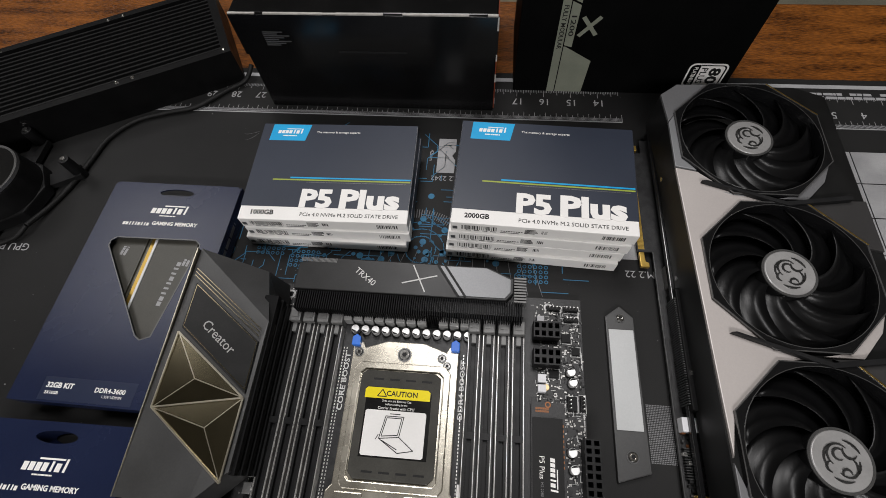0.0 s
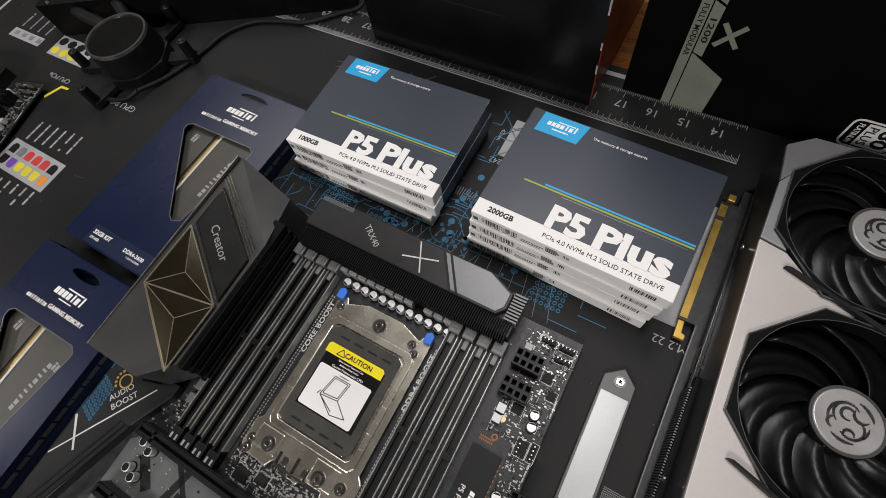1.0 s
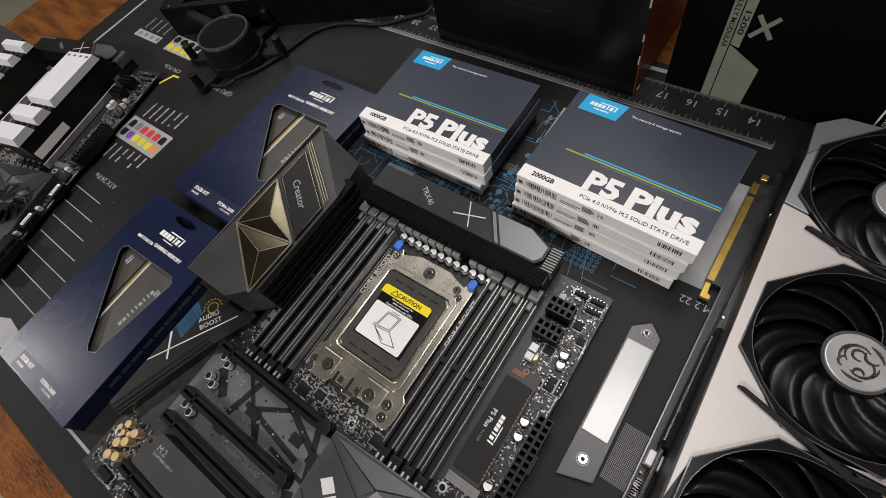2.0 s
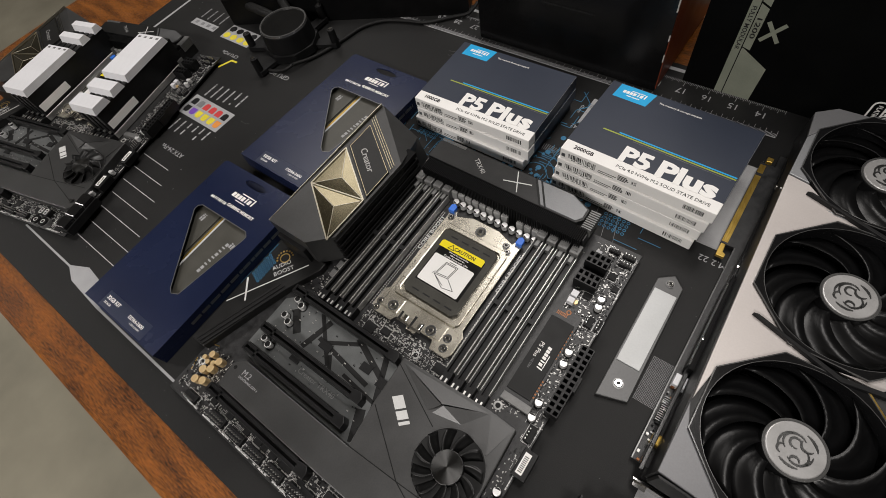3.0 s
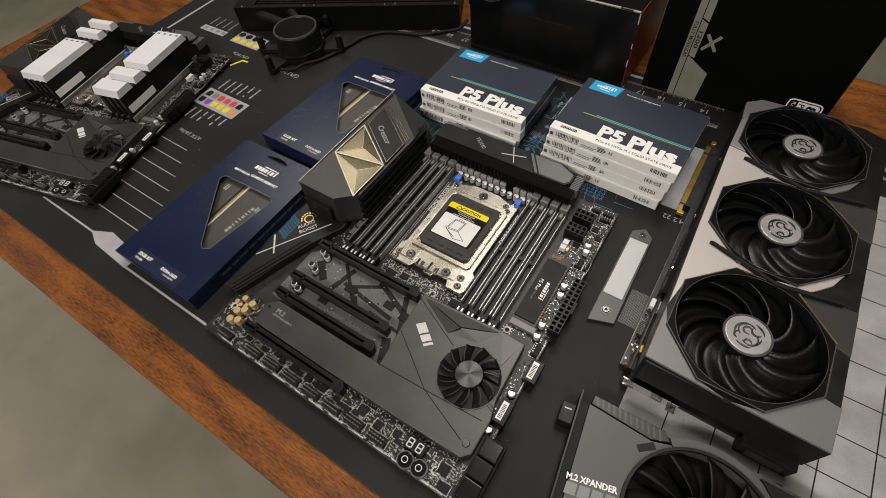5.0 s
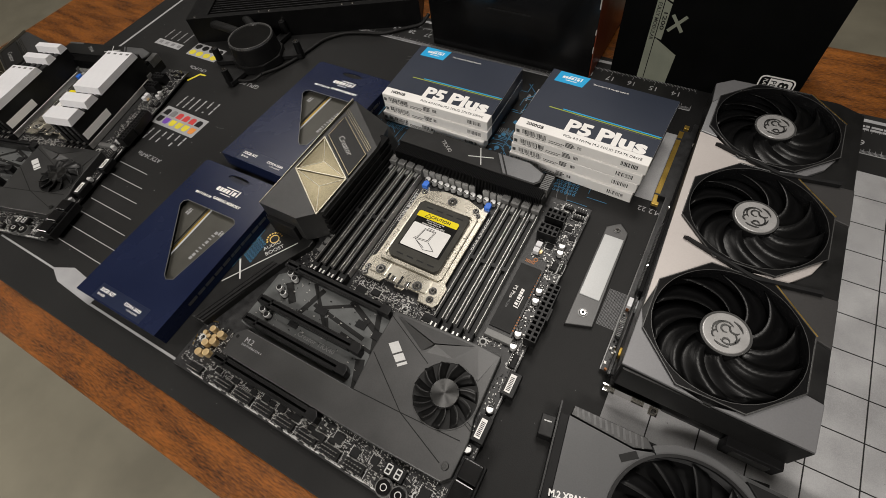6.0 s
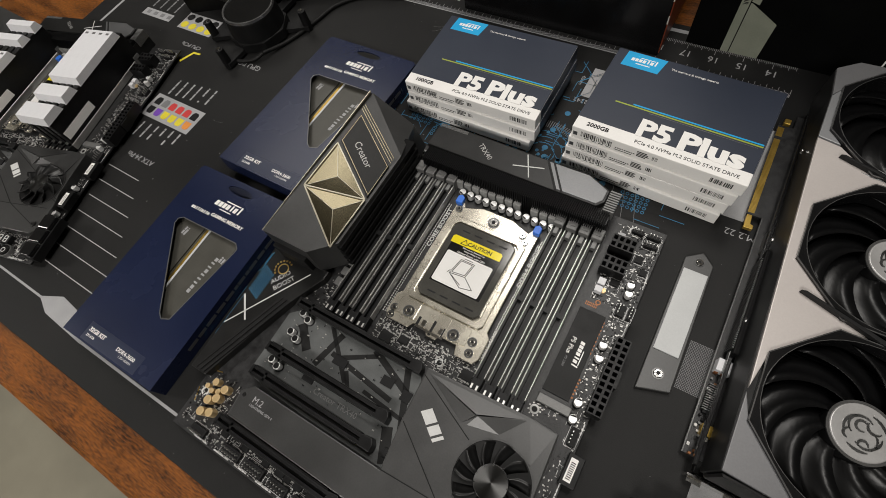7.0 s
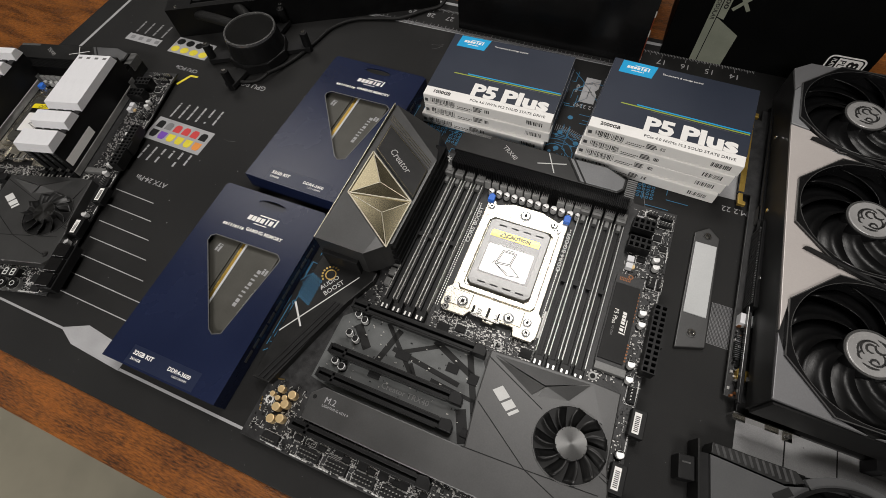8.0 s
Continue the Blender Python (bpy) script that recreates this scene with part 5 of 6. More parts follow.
outer = [(0.3375, 0.1515), (0.395, 0.1495), (0.4565, 0.1480), (0.4575, 0.1800), (0.4570, 0.4710), (0.436, 0.4805), (0.345, 0.4795), (0.3310, 0.4680), (0.3335, 0.4380)]
holes = [ring(FANS[f][0], FANS[f][1], 0.0510, 40) for f in range(3)]
put("shroud", holed(B(), outer, holes, 0.018, GT), "blackmetal", card)
put("backplate", prism(B(), [(0.3375, 0.1515), (0.450, 0.1500), (0.4560, 0.1800), (0.4560, 0.4700), (0.345, 0.4790), (0.3350, 0.4690)], 0.0010, 0.0045, 0.0006), "blackmetal", card)
put("circuit_board", prism(B(), [(0.3280, 0.1600), (0.450, 0.1600), (0.450, 0.460), (0.3280, 0.460), (0.3280, 0.4460), (0.3163, 0.4460), (0.3163, 0.3500), (0.3280, 0.3500)], 0.0045, 0.0062), "pcb", card)
fb = B()
for k in range(82):
    y = 0.3520 + k * 0.00112
    if not 0.4300 < y < 0.4335:
        box(fb, 0.3166, 0.3214, y, y + 0.0009, 0.0062, 0.0065)
put("gold_contact_row", fb, "oldgold", card)["kind"] = "stuff"
put("end_cap", prism(B(), [(0.3170, 0.3365), (0.3235, 0.3365), (0.3235, 0.3400), (0.3210, 0.3410), (0.3205, 0.3490), (0.3168, 0.3490)], 0.0045, 0.0075, 0.0004), "oldgold", card)
put("end_cap", box(B(), 0.3195, 0.3245, 0.4475, 0.4530, 0.0045, 0.0080, 0.0006), "oldgold", card)
sb = B()
for k in range(150):
    y = 0.166 + k * 0.00196
    box(sb, 0.3405, 0.4480, y, y + 0.0006, 0.0075, 0.0300)
put("heatsink_core", sb, "darkfin", card)["kind"] = "stuff"
put("nickel_block", box(B(), 0.3325, 0.3410, 0.3180, 0.3360, 0.0064, 0.0165, 0.001), "fin", card)
put("nickel_block", box(B(), 0.3325, 0.3400, 0.1740, 0.1820, 0.0064, 0.0120, 0.001), "oldgold", card)
put("side_cover", box(B(), 0.3330, 0.3400, 0.2300, 0.3140, 0.0064, 0.0230, 0.001), "darkfin", card)
put("power_plug", box(B(), 0.3290, 0.3390, 0.2180, 0.2270, 0.0064, 0.0140, 0.0006), "white", card)
put("side_rib", box(B(), 0.3325, 0.3355, 0.1540, 0.4700, 0.0135, 0.0175, 0.0005), "gloss", card)
sp = B()
for k in range(46):
    box(sp, 0.3318, 0.3330, 0.234 + k * 0.0016, 0.2347 + k * 0.0016, 0.0080, 0.0215)
put("side_grille", sp, "darksteel", card)["kind"] = "stuff"


def skin(name, pts, m, z=GT, h=0.0022, label=""):
    return put(name, prism(B(), pts, z, z + h, 0.0005), m, card, label)


o1, o2, o3 = octa(2), octa(1), octa(0)
# vertices of the eight-sided openings: 0 right-up, then round
skin("silver_panel", [(0.3380, 0.2010), o3[3], o3[2], (0.3945, 0.2600), o2[5], o2[4], o2[3], o2[2], (0.3935, 0.3710), o1[5], (0.3480, 0.3930), (0.3330, 0.3960)][::-1], "silver", label="warm silver shroud panel")
skin("grey_panel", [(0.3375, 0.1515), (0.392, 0.1490), o3[5], o3[4], (0.3375, 0.1990)], "grey", label="grey shroud panel")
skin("grey_panel", [(0.3965, 0.1492), (0.4562, 0.1482), (0.4572, 0.1810), o3[7], o3[6]], "grey", label="grey shroud panel")
skin("grey_panel", [(0.3336, 0.4400), o1[3], o1[2], (0.380, 0.4798), (0.345, 0.4790), (0.3312, 0.4678)], "grey", label="grey shroud panel")
skin("pale_panel", [(0.3331, 0.3975), (0.3478, 0.3945), o1[4], o1[3], (0.3335, 0.4390)], "palegrey", label="pale cool grey shroud wedge")
skin("dark_panel", [o3[0], (0.4568, 0.2220), (0.4568, 0.2620), (0.4050, 0.2600), o3[1]], "gun", label="dark shroud panel")
skin("silver_panel", [(0.4000, 0.2612), (0.4230, 0.2612), (0.4380, 0.2780), o2[7], o2[6]][::1], "silver", label="warm silver shroud panel")
skin("dark_panel", [o2[0], (0.4568, 0.3340), (0.4568, 0.3730), (0.4050, 0.3710), o2[1]], "gun", label="dark shroud panel")
skin("silver_panel", [(0.3985, 0.3722), (0.4190, 0.3722), (0.4340, 0.3880), o1[7], o1[6]], "grey", label="grey shroud panel")
skin("pale_panel", [(0.3620, 0.3760), (0.3700, 0.3738), (0.3935, 0.3712), o1[5]], "palegrey", GT + 0.0004, 0.0022, "pale cool grey shroud wedge")
for f in range(3):
    cx, cy = FANS[f]
    bm = holed(B(), octa(f, 0.0566), [ring(cx, cy, 0.0500, 48)], GT, GT + 0.0042)
    rim = put("fan_rim", bm, "gloss", card, "glossy black eight-sided fan rim")
    # Paler strips paint the highlight along the glossy rim's edges.
    for i in range(8):
        e = octa(f, 0.0564)
        put("rim_highlight", strip(B(), *e[i], *e[(i + 1) % 8], 0.0007, GT + 0.0042, GT + 0.0045), "rimdark", rim)
    put("rim_highlight", tube(B(), cx, cy, GT + 0.0042, GT + 0.0044, 0.0500, 0.0504, 48), "rimdark", rim)
    put("duct", tube(B(), cx, cy, 0.028, GT, 0.0500, 0.0510, 48), "gloss", card)
    bm = blades(B(), 0, 0, 1, 0.0150, 0.0488, GT - 0.0075, GT + 0.0012, 0.95, 0.74, 0.0009, 10, rim=True)
    gme = bpy.data.meshes.new("fan_blade")
    bm.to_mesh(gme)
    bm.free()
    gme.materials.append(M["bladeb"])
    fo = put("fan", cyl(B(), cx, cy, GT - 0.0120, GT + 0.0012, 0.0175, 0.0170, 40, 0.0008), "plastic", card, "black fan with ten curved blades")
    for k in range(10):
        ob = put("fan_blade", gme, None, fo)
        ob.matrix_basis = pose(cx, cy, 0, 0, 0, 36 * k + 11 * f)
    put("hub_ring", tube(B(), cx, cy, GT + 0.0012, GT + 0.0019, 0.0156, 0.0170, 44), "rimdark", fo)
    put("hub_badge", cyl(B(), cx, cy, GT + 0.0012, GT + 0.0024, 0.0158, 0.0152, 44, 0.0004), "badge", fo, "round brushed metal hub badge")
    bm = B()
    for r, a0, a1, ox, oy in ((0.0060, 40, 230, -0.0012, 0.0024), (0.0055, 220, 420, 0.0016, -0.0030), (0.0092, 120, 200, 0.0, 0.0), (0.0030, 0, 300, -0.0010, 0.0030), (0.0088, 300, 360, 0.0, 0.0), (0.0108, 20, 75, 0.0, 0.0), (0.0108, 235, 290, 0.0, 0.0), (0.0036, 150, 330, 0.0050, 0.0046), (0.0028, 90, 260, -0.0060, -0.0036), (0.0024, 0, 220, 0.0010, -0.0068)):
        n = 14
        for i in range(n):
            t0, t1 = radians(a0 + (a1 - a0) * i / n), radians(a0 + (a1 - a0) * (i + 0.9) / n)
            w = 0.0010 * (0.35 + math.sin(math.pi * (i + 0.5) / n))
            strip(bm, cx + ox + r * math.cos(t0), cy + oy + r * math.sin(t0), cx + ox + r * math.cos(t1), cy + oy + r * math.sin(t1), w, GT + 0.0024, GT + 0.0029 + 0.0001 * (i % 3))
    put("badge_relief", bm, "darksteel", fo)
for f in range(2):
    x0, y0 = FANS[f + 1][0], (FANS[f][1] + FANS[f + 1][1]) / 2
    put("black_blade_trim", prism(B(), [(0.3480, y0 + 0.0100 - 0.002 + 0.004), (0.3510, y0 + 0.0125), (0.402, y0 - 0.0030), (0.446, y0 + 0.0040), (0.446, y0 + 0.0005), (0.402, y0 - 0.0062)][::-1], GT + 0.0022, GT + 0.0060, 0.0003), "dull", card)
for f in range(3):
    o = octa(f, 0.0570)
    put("gold_edge", strip(B(), *o[0], *octa(f, 0.0570)[1], 0.0010, GT + 0.0010, GT + 0.0046), "gold", card, "thin brass coloured edge")
bm = box(B(), 0.3330, 0.3765, 0.1475, 0.1488, 0.0008, 0.0120)
box(bm, 0.3345, 0.3430, 0.1445, 0.1475, 0.0060, 0.0075)
box(bm, 0.3560, 0.3650, 0.1450, 0.1475, 0.0060, 0.0075)
box(bm, 0.3700, 0.3765, 0.1440, 0.1475, 0.0008, 0.0022)
put("slot_bracket", bm, "chrome", card)
put("near_wall", prism(B(), [(0.3390, 0.1505), (0.449, 0.1498), (0.447, 0.1480), (0.3400, 0.1490)], 0.0195, GT - 0.001), "blackmetal", card)
put("foot", box(B(), 0.4200, 0.4560, 0.1420, 0.1500, 0.0005, 0.0170, 0.0008), "dull", card)
put("foot_window", box(B(), 0.4260, 0.4500, 0.1412, 0.1420, 0.0030, 0.0120), "darksteel", card)
for x in (0.3390, 0.3605, 0.3735):
    put("bracket_screw", moved(cyl(B(), 0, 0, 0, 0.0009, 0.0016, n=12), pose(x, 0.1475, 0.0040, 90)), "darksteel", card)
rnd = random.Random(41)
for k in range(26):
    y, x, w, h = 0.160 + k * 0.0026, rnd.uniform(0.3285, 0.3335), rnd.uniform(0.0012, 0.0030), rnd.uniform(0.0012, 0.0022)
    put("soldered_part", box(B(), x, x + w, y, y + h, 0.0062, 0.0062 + rnd.uniform(0.0008, 0.0035)), rnd.choice(("darksteel", "solder", "plastic", "plastic", "copper", "dull")), card)
for k in range(12):
    put("brass_pin", box(B(), 0.3292, 0.3330, 0.1905 + k * 0.0016, 0.1911 + k * 0.0016, 0.0062, 0.0105), "darksteel", card)
put("board_edge", box(B(), 0.3272, 0.3280, 0.1600, 0.3500, 0.0044, 0.0064), "darksteel", card)
for y in (0.168, 0.252, 0.318, 0.402):
    put("side_screw", moved(cyl(B(), 0, 0, 0, 0.0010, 0.0018, n=14), pose(0.3326, y, 0.0300, 0, -90)), "chrome", card)

# ---- expansion card with its own fan ----
AM = pose(0.3150, 0.1140, 0.0, 0, 0, 8)
aic = thing("expansion_card", "dark grey drive expansion card with one large black fan", "expansion card", AM)
put("circuit_board", box(B(), 0.000, 0.260, -0.112, -0.020, 0.0008, 0.0030), "pcb", aic)
ZA = 0.0190
put("shroud", holed(B(), [(0.004, -0.112), (0.256, -0.112), (0.256, -0.036), (0.170, -0.0130), (0.149, -0.0080), (0.116, -0.0030), (0.088, -0.0025), (0.064, -0.0085), (0.050, -0.0112), (0.004, -0.0028)], [ring(0.0880, -0.0540, 0.0485, 44)], 0.0030, ZA), "aic", aic)
put("shroud_floor", box(B(), 0.030, 0.140, -0.105, 0.000, 0.0030, 0.0060), "darkfin", aic)
put("fan_ring", tube(B(), 0.0880, -0.0540, ZA, ZA + 0.0030, 0.0478, 0.0500, 60), "plastic", aic)
bm = B()
for k in range(16):
    a0, a1 = radians(38 + k * 5), radians(38 + (k + 1) * 5)
    prism(bm, [(0.0880 + r * math.cos(a), -0.0540 + r * math.sin(a)) for r, a in ((0.0500, a0), (0.0560, a0), (0.0560, a1), (0.0500, a1))], ZA - 0.004, ZA + 0.0015)
put("arc_trim", bm, "aic", aic)
put("dark_joint", strip(B(), 0.0425, -0.0200, 0.0530, -0.0135, 0.0050, ZA, ZA + 0.0004), "ink", aic)
put("stepped_edge", prism(B(), [(0.1200, -0.0070), (0.1480, -0.0110), (0.1680, -0.0160), (0.1680, -0.0290), (0.1330, -0.0240)], ZA, ZA + 0.0035, 0.0008), "dull", aic)
put("carbon_strip", prism(B(), [(0.005, -0.0015), (0.006, 0.0058), (0.058, 0.0000), (0.063, -0.0065), (0.050, -0.0098)], 0.0030, 0.0180, 0.0004), "carbon", aic)
bm = B()
for k in range(12):
    strip(bm, 0.0080 + k * 0.0042, 0.0050 - k * 0.00047, 0.0100 + k * 0.0042, -0.0018 - k * 0.0006, 0.0016, 0.0180, 0.0182)
put("weave", bm, "weave", aic)
afan = put("fan", cyl(B(), 0.0880, -0.0540, 0.0060, ZA + 0.0030, 0.0190, 0.0185, 44, 0.0008), "plastic", aic, "black fan with swept blades")
bm = blades(B(), 0, 0, 1, 0.0180, 0.0470, ZA - 0.0080, ZA + 0.0010, 0.30, 0.42, 0.0008, 8)
ame = bpy.data.meshes.new("card_fan_blade")
bm.to_mesh(ame)
bm.free()
ame.materials.append(M["plastic"])
for k in range(11):
    ob = put("fan_blade", ame, None, afan)
    ob.matrix_basis = pose(0.0880, -0.0540, 0, 0, 0, 360 / 11 * k)
put("hub_badge", tube(B(), 0.0880, -0.0540, ZA + 0.0030, ZA + 0.0033, 0.0152, 0.0160, 44), "card", afan)
bm = B()
for u in (0, 0.004, 0.008):
    box(bm, 0.079 + u, 0.0815 + u, -0.056, -0.049, ZA + 0.0030, ZA + 0.0032)
put("hub_mark", bm, "card", afan)
write("M.2 XPANDER", 0.0190, -0.0550, ZA, "card", aic, width=0.0345, height=0.0046, rz=7, bold=0.035)
bm = B()
for k in range(4):
    prism(bm, [(-0.0172 + k * 0.0088, -0.0040), (-0.0095 + k * 0.0088, -0.0040), (-0.0087 + k * 0.0088, 0.0040), (-0.0160 + k * 0.0088, 0.0040)], ZA, ZA + 0.0002)
moved(bm, pose(0.0195, -0.0628, 0, 0, 0, 6))
put("maker_mark", bm, "shield2", aic)
put("light_wedge", prism(B(), [(0.0045, -0.0742), (0.0235, -0.0725), (0.0270, -0.0750), (0.0385, -0.0715), (0.0385, -0.0660), (0.0240, -0.0690), (0.0045, -0.0712)], ZA, ZA + 0.0006), "shield2", aic)
bm = box(B(), -0.0040, -0.0028, -0.118, 0.006, 0.0008, 0.0190)
put("slot_bracket", bm, "blackmetal", aic)
put("port_block", box(B(), -0.0150, -0.0042, -0.022, -0.006, 0.0010, 0.0150, 0.0008), "plastic", aic)
put("port_contact", box(B(), -0.0125, -0.0070, -0.0115, -0.0105, 0.0150, 0.0152), "darksteel", aic)
put("bracket_edge", box(B(), -0.0028, 0.004, -0.112, -0.002, 0.0030, 0.0170, 0.0006), "dull", aic)

# ---- second motherboard with memory ----
M2 = pose(-0.4833, -0.0282, 0.0, 0, 0, 13.5) @ Matrix.Scale(0.941, 4)
second = copy_thing(board, M2)
tagged(second, "black motherboard filled with white-topped memory sticks, lying askew", "motherboard")
mbm = prism(B(), rect(-0.0038, 0.0038, 0.141, 0.284), 0.0125, 0.0480, 0.0006)
wide = bpy.data.meshes.new("heat_spreader")
mbm.to_mesh(wide)
mbm.free()
wide.materials.append(M["plastic"])
segs = {}
for bank, parts in (("a", ((0.141, 0.231), (0.2440, 0.2600), (0.2690, 0.2840))), ("b", ((0.139, 0.165), (0.1705, 0.1920), (0.198, 0.279)))):
    segs[bank] = []
    for y0, y1 in parts:
        b = prism(B(), rect(-0.0052, 0.0052, y0, y1), 0.0470, 0.0560, 0, rect(-0.0052, 0.0052, y0 + 0.0030, y1 - 0.0030))
        me = bpy.data.meshes.new("diffuser")
        b.to_mesh(me)
        b.free()
        me.materials.append(M["white"])
        segs[bank].append(me)
lm = bpy.data.meshes.new("white_sticker")
b = box(B(), 0.0038, 0.0040, 0.143, 0.192, 0.021, 0.031)
b.to_mesh(lm)
b.free()
lm.materials.append(M["card"])
for k, x in enumerate(SLOTS):
    stick = thing("memory_module", "black memory module with white light bar in a motherboard slot", "memory module", M2 @ pose(x, 0, 0), "fitted memory modules")
    put("heat_spreader", wide, None, stick)
    for me in segs["a" if k < 4 else "b"]:
        put("light_bar", me, None, stick)
    if k in (3, 7):
        put("sticker", lm, None, stick)
    bm = B()
    for j in range(4):
        box(bm, -0.0012, 0.0012, 0.1408, 0.1410, 0.030 + j * 0.004, 0.0325 + j * 0.004)
    put("end_slots", bm, "shield2", stick)
    y1 = 0.229 if k < 4 else 0.276
    put("top_mark", box(B(), -0.0022, 0.0022, y1 - 0.0066, y1 - 0.0036, 0.0560, 0.0561), "choke", stick)

# ---- liquid cooler: pump, radiator, hoses ----


def hose(name, pts, r, m, parent, label=""):
    """A round hose along a smooth curve."""
    n = len(pts)
    P = [Vector(p) for p in pts]
    line = []
    for i in range(n - 1):
        p0, p1, p2, p3 = P[max(i - 1, 0)], P[i], P[i + 1], P[min(i + 2, n - 1)]
        for s in range(10):
            t = s / 10
            line.append(0.5 * ((2 * p1) + (p2 - p0) * t + (2 * p0 - 5 * p1 + 4 * p2 - p3) * t * t + (3 * p1 - p0 - 3 * p2 + p3) * t ** 3))
    line.append(P[-1])
    bm = B()
    rings = []
    for i, p in enumerate(line):
        d = (line[min(i + 1, len(line) - 1)] - line[max(i - 1, 0)]).normalized()
        u = d.cross(Vector((0, 0, 1)))
        u = u.normalized() if u.length > 1e-4 else Vector((1, 0, 0))
        v = u.cross(d)
        rings.append([bm.verts.new(p + r * (math.cos(2 * math.pi * k / 12) * u + math.sin(2 * math.pi * k / 12) * v)) for k in range(12)])
    for a, b in zip(rings, rings[1:]):
        for k in range(12):
            bm.faces.new((a[k], a[(k + 1) % 12], b[(k + 1) % 12], b[k])).smooth = True
    bm.faces.new(rings[0])
    bm.faces.new(rings[-1][::-1])
    bmesh.ops.recalc_face_normals(bm, faces=bm.faces)
    return put(name, bm, m, parent, label)


PX, PY = -0.2270, 0.3760
cooler = thing("liquid_cooler", "black liquid cooler with round pump head and long finned radiator", "cooler", pose(PX, PY, 0.0))
put("pump_base", prism(B(), ring(0, 0, 0.036, 8, radians(8)), 0.003, 0.014, 0.0015), "plastic", cooler)
pump = put("pump_head", cyl(B(), 0, 0, 0.014, 0.036, 0.0325, 0.0305, 56, 0.0015), "plastic", cooler, "round black pump head")
put("rim", tube(B(), 0, 0, 0.036, 0.0385, 0.0275, 0.0305, 56, 0.0300, 0.0280), "rimdark", pump)
put("lens", cyl(B(), 0, 0, 0.036, 0.0372, 0.0275, n=56), "lens", pump)
for a in (28, 90, 208, 267):
    dx, dy = math.cos(radians(a)), math.sin(radians(a))
    arm = put("mount_arm", strip(B(), 0.034 * dx, 0.034 * dy, 0.061 * dx, 0.061 * dy, 0.013, 0.003, 0.008), "dull", cooler)
    put("thumb_screw", cyl(B(), 0.058 * dx, 0.058 * dy, 0.0005, 0.025, 0.0052, 0.0046, 18, 0.0006), "plastic", arm)
    put("screw_tip", cyl(B(), 0.058 * dx, 0.058 * dy, 0.025, 0.0262, 0.0022, n=12), "chrome", arm)
RL, RD, RH = 0.335, 0.106, 0.0370
RM = Matrix.Translation((-PX, -PY, 0)) @ pose(-0.0530, 0.5275, 0.0, 0, 0, 27.3)


def chill(name, bm, m, label=""):
    return put(name, moved(bm, RM), m, cooler, label)


radi = chill("radiator", holed(B(), rect(-RL, 0, 0, RD), [rect(-RL + 0.030, -0.008, 0.007, RD - 0.007)], 0.0005, RH), "radiator", "long black radiator with thin fins")
for k in range(15):
    y = 0.0102 + k * 0.0060
    put("coolant_tube", moved(box(B(), -RL + 0.030, -0.008, y, y + 0.0020, 0.004, RH - 0.002), RM), "fintop", radi)
bm = B()
for k in range(145):
    x = -RL + 0.031 + k * 0.00201
    box(bm, x, x + 0.0005, 0.007, RD - 0.007, 0.006, RH - 0.0045)
put("fin_core", moved(bm, RM), "darkfin", radi)["kind"] = "stuff"
for x in (-0.092, -0.107, -0.212, -0.227, -RL + 0.012, -0.006):
    for y in (0.005, RD - 0.005):
        s = screw(radi, 0, 0, 0, 0.0020, "chrome", h=0.0008)
        s.matrix_basis = RM @ pose(x, y, RH)
hose("hose", [(-0.026, 0.012, 0.026), (-0.052, 0.012, 0.029), (-0.078, 0.014, 0.028), (-0.098, 0.018, 0.024)], 0.0060, "cable", cooler, "black braided coolant hose")
hose("hose", [(-0.018, 0.024, 0.026), (-0.040, 0.036, 0.029), (-0.060, 0.044, 0.028), (-0.076, 0.046, 0.024)], 0.0060, "cable", cooler, "black braided coolant hose")
lead = thing("fan_lead", "thin black braided cable running across the mat", "cable", pose(0, 0, 0))
hose("lead", [(-0.196, 0.345, 0.008), (-0.188, 0.368, 0.0035), (-0.179, 0.392, 0.003), (-0.173, 0.418, 0.003), (-0.166, 0.446, 0.003), (-0.147, 0.468, 0.003), (-0.120, 0.4790, 0.003), (-0.092, 0.488, 0.003), (-0.066, 0.512, 0.003), (-0.050, 0.522, 0.006), (-0.044, 0.535, 0.014)], 0.0023, "cable", lead)
hose("lead_end", [(-0.238, 0.330, 0.006), (-0.222, 0.327, 0.0035), (-0.205, 0.335, 0.004), (-0.196, 0.345, 0.008)], 0.0022, "cable", lead)

# ---- black carton and power supply carton ----
carton = thing("black_carton", "shiny black carton with worn pale edges standing on the mat", "carton", pose(0, 0, 0))
CX0, CX1, CY0, CY1, CZ = -0.0160, 0.1985, 0.4960, 0.6350, 0.1020
put("body", box(B(), CX0, CX1, CY0, CY1, 0.0003, CZ, 0.0012), "carton", carton)
put("lid_flap", box(B(), CX0 - 0.001, CX1 + 0.001, CY0 - 0.0012, CY0 - 0.0002, CZ - 0.040, CZ - 0.0012, 0.0003), "carton", carton)
# The wood's reflection on this black side is put into its colour.
put("red_tinted_side", box(B(), CX1, CX1 + 0.0008, CY0 + 0.002, CY1 - 0.002, 0.002, CZ - 0.002), "red", carton, "carton side tinted red-brown with the wood's reflection")
rnd = random.Random(3)
bm = B()
x = CX0
while x < CX1:
    l = rnd.uniform(0.004, 0.016)
    if rnd.random() < 0.85:
        t = rnd.uniform(0.0003, 0.0008)
        box(bm, x, min(x + l, CX1), CY0 - 0.0015, CY0 - 0.0002 + t, CZ - 0.0006 - t * 0.5, CZ + 0.0002)
    x += l
z = 0.012
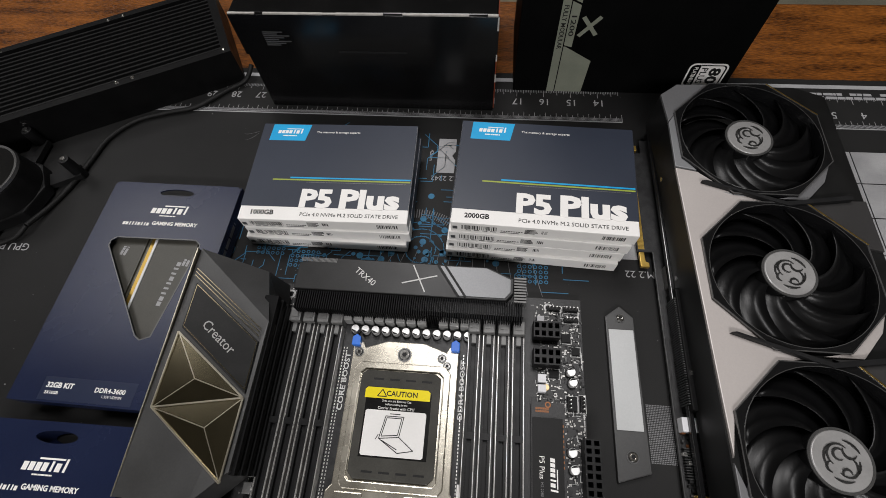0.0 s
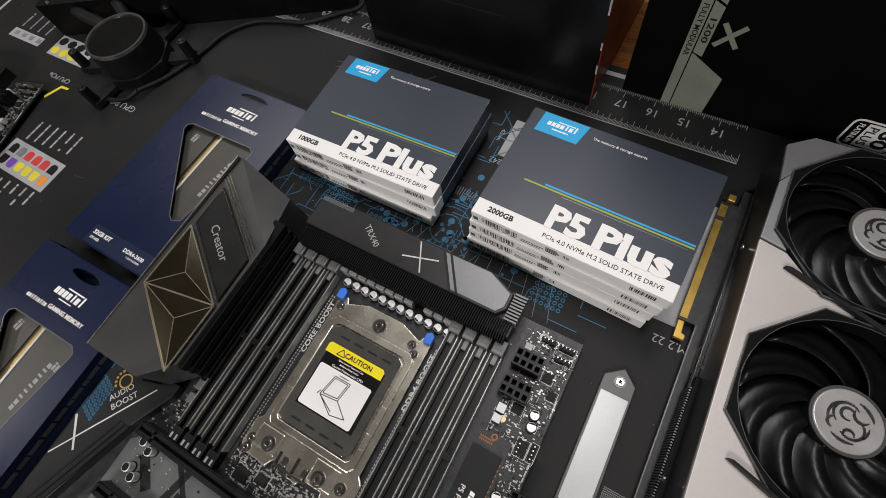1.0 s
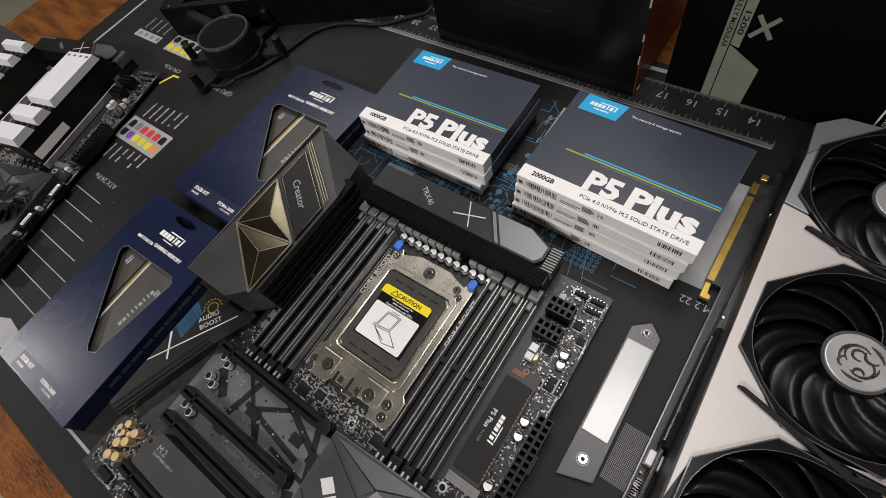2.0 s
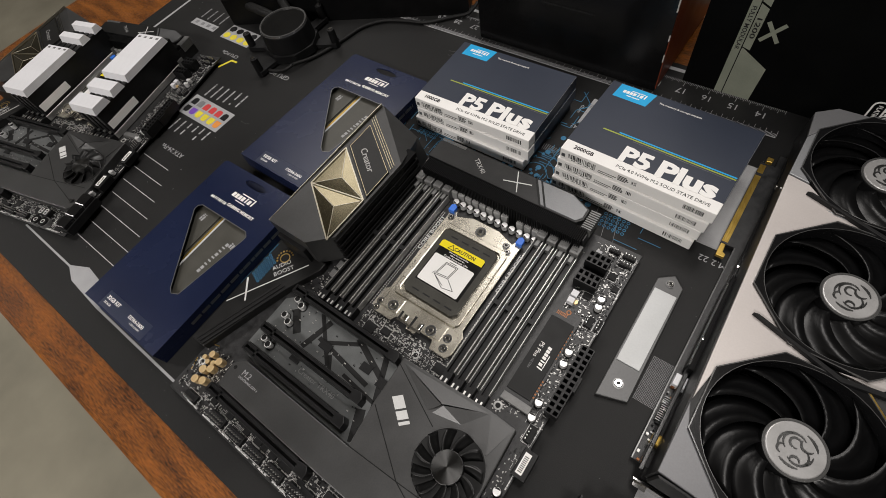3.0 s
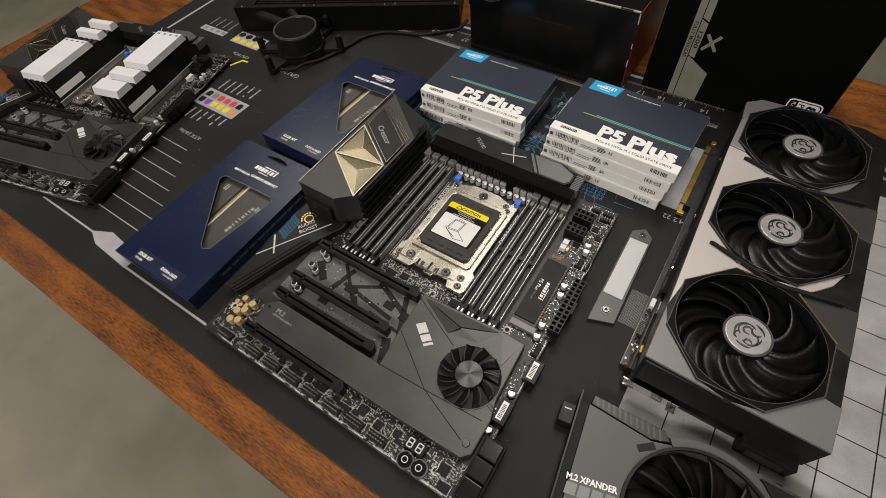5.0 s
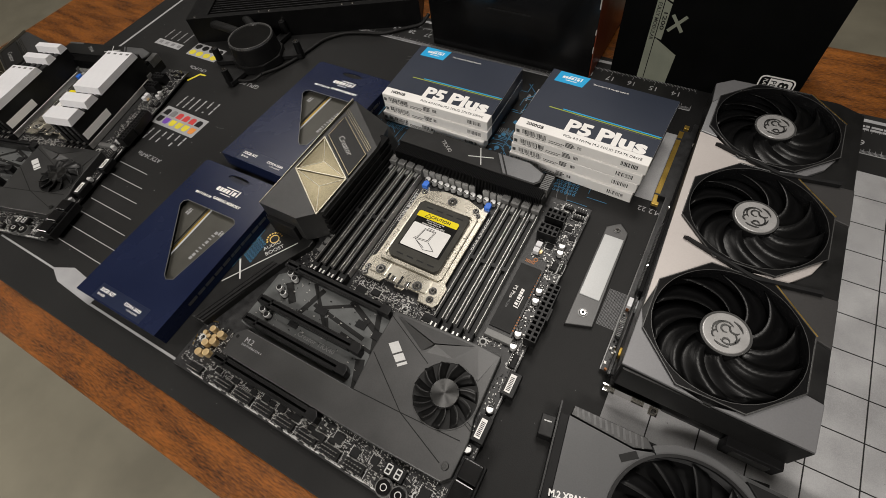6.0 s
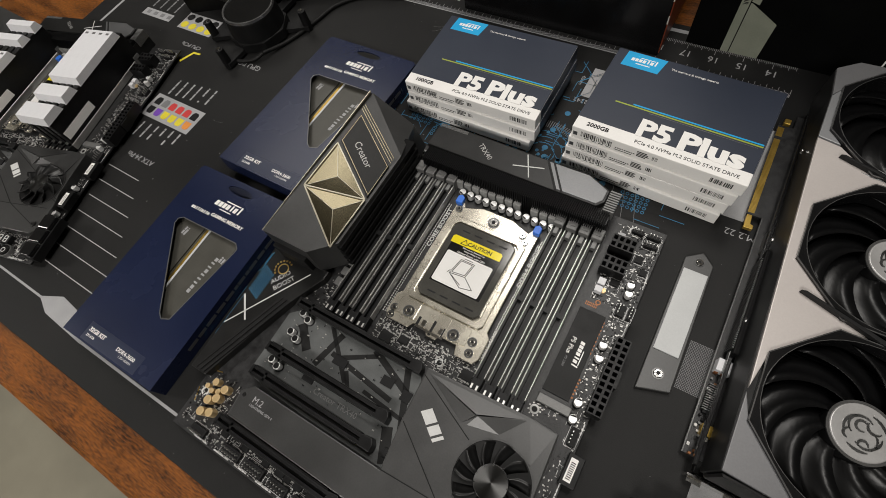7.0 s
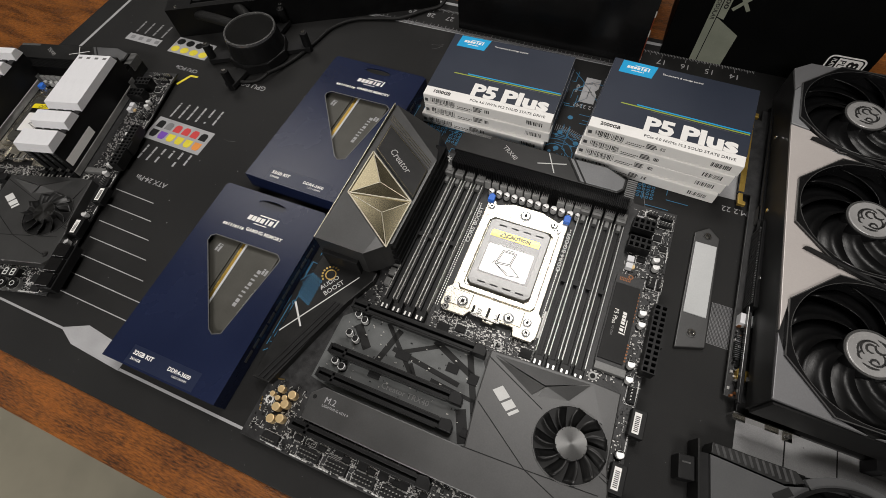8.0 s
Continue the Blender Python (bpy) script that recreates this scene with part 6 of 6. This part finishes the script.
while z < CZ - 0.002:
    l = rnd.uniform(0.003, 0.012)
    if rnd.random() < 0.6:
        t = rnd.uniform(0.0001, 0.0003)
        box(bm, CX1 - t, CX1 + 0.0010, CY0 - 0.0014, CY0 - 0.0009 + t, z, z + l)
    z += l
put("worn_edge", bm, "worn", carton)["kind"] = "stuff"
put("thumb_slot", box(B(), 0.066, 0.124, CY0 - 0.0015, CY0 - 0.0010, 0.0655, 0.0672), "ink", carton)
bm = B()
for k in range(8):
    box(bm, 0.006, 0.006 + 0.012 + 0.010 * ((k * 7) % 3) / 2, CY0 - 0.0016, CY0 - 0.0012, 0.072 + k * 0.0018, 0.0728 + k * 0.0018)
put("small_print", bm, "shield2", carton)

psu = thing("power_supply_carton", "matte black power supply carton standing on end", "carton", pose(0.2170, 0.5230, 0.0003))
PW, PD, PH = 0.193, 0.090, 0.300
put("body", box(B(), 0, PW, 0, PD, 0, PH, 0.0010), "cartonm", psu)


def front(name, pts, m, label=""):
    bm = prism(B(), pts, 0, 0.0003)
    return put(name, moved(bm, pose(0, 0, 0, 90)), m, psu, label)


front("olive_stripe", rect(0.0320, 0.0388, 0.0000, 0.2400), "olive")
front("olive_block", [(0.0397, 0.0000), (0.0645, 0.0000), (0.0660, 0.0365), (0.0410, 0.0515), (0.0397, 0.0515)], "olive")
front("olive_band", [(0.0397, 0.0530), (0.0465, 0.0510), (0.0470, 0.0910), (0.0397, 0.0945)], "olive")
front("olive_band", [(0.0397, 0.0965), (0.0470, 0.0930), (0.0470, 0.2400), (0.0397, 0.2400)], "olive")
ob = write("FULLY MODULAR", 0, 0, 0, "ink", psu, width=0.042, bold=0.01)
ob.matrix_basis = pose(0.0356, -0.0004, 0.0700, 90) @ pose(0, 0, 0, 0, 0, -90)
ob = write("1200", 0, 0, 0, "ink", psu, width=0.0195, height=0.0042, bold=0.015)
ob.matrix_basis = pose(0.0433, -0.0004, 0.0720, 90) @ pose(0, 0, 0, 0, 0, -90)
bm = strip(B(), 0.0510, 0.0805, 0.0640, 0.0635, 0.0034, 0, 0.0003)
strip(bm, 0.0498, 0.0625, 0.0650, 0.0810, 0.0034, 0.0003, 0.0005)
put("cross_mark", moved(bm, pose(0, 0, 0, 90)), "olive", psu)


def round_rect(w, h, r):
    return [(cx + r * math.cos(radians(a0 + 30 * k)), cy + r * math.sin(radians(a0 + 30 * k))) for cx, cy, a0 in ((w - r, h - r, 0), (r - w, h - r, 90), (r - w, r - h, 180), (w - r, r - h, 270)) for k in range(4)]


BX, BZ = 0.1700, 0.0225
bm = holed(B(), round_rect(0.0168, 0.0135, 0.005), [round_rect(0.0154, 0.0121, 0.004)], 0, 0.0003)
bdg = put("efficiency_badge", moved(bm, pose(BX, 0, BZ, 90)), "card", psu, "white outlined efficiency badge")
put("white_field", moved(prism(B(), [(max(p, -0.0072), q) for p, q in round_rect(0.0140, 0.0108, 0.003)[:4]] + [(-0.0072, 0.0108), (-0.0072, -0.0108)] + round_rect(0.0140, 0.0108, 0.003)[12:], 0, 0.0002), pose(BX, 0, BZ, 90)), "card", bdg)
for tx, u, w, h, m in (("80", 0.0066, 0.0180, 0.0100, "ink"), ("PLUS", -0.0030, 0.0175, 0.0056, "ink"), ("PLATINUM", -0.0108, 0.0190, 0.0036, "card")):
    ob = write(tx, 0, 0, 0, m, bdg, width=w, height=h, bold=0.03 if tx == "80" else 0.01)
    ob.matrix_basis = pose(BX + u, -0.0004, BZ, 90) @ pose(0, 0, 0, 0, 0, -90)
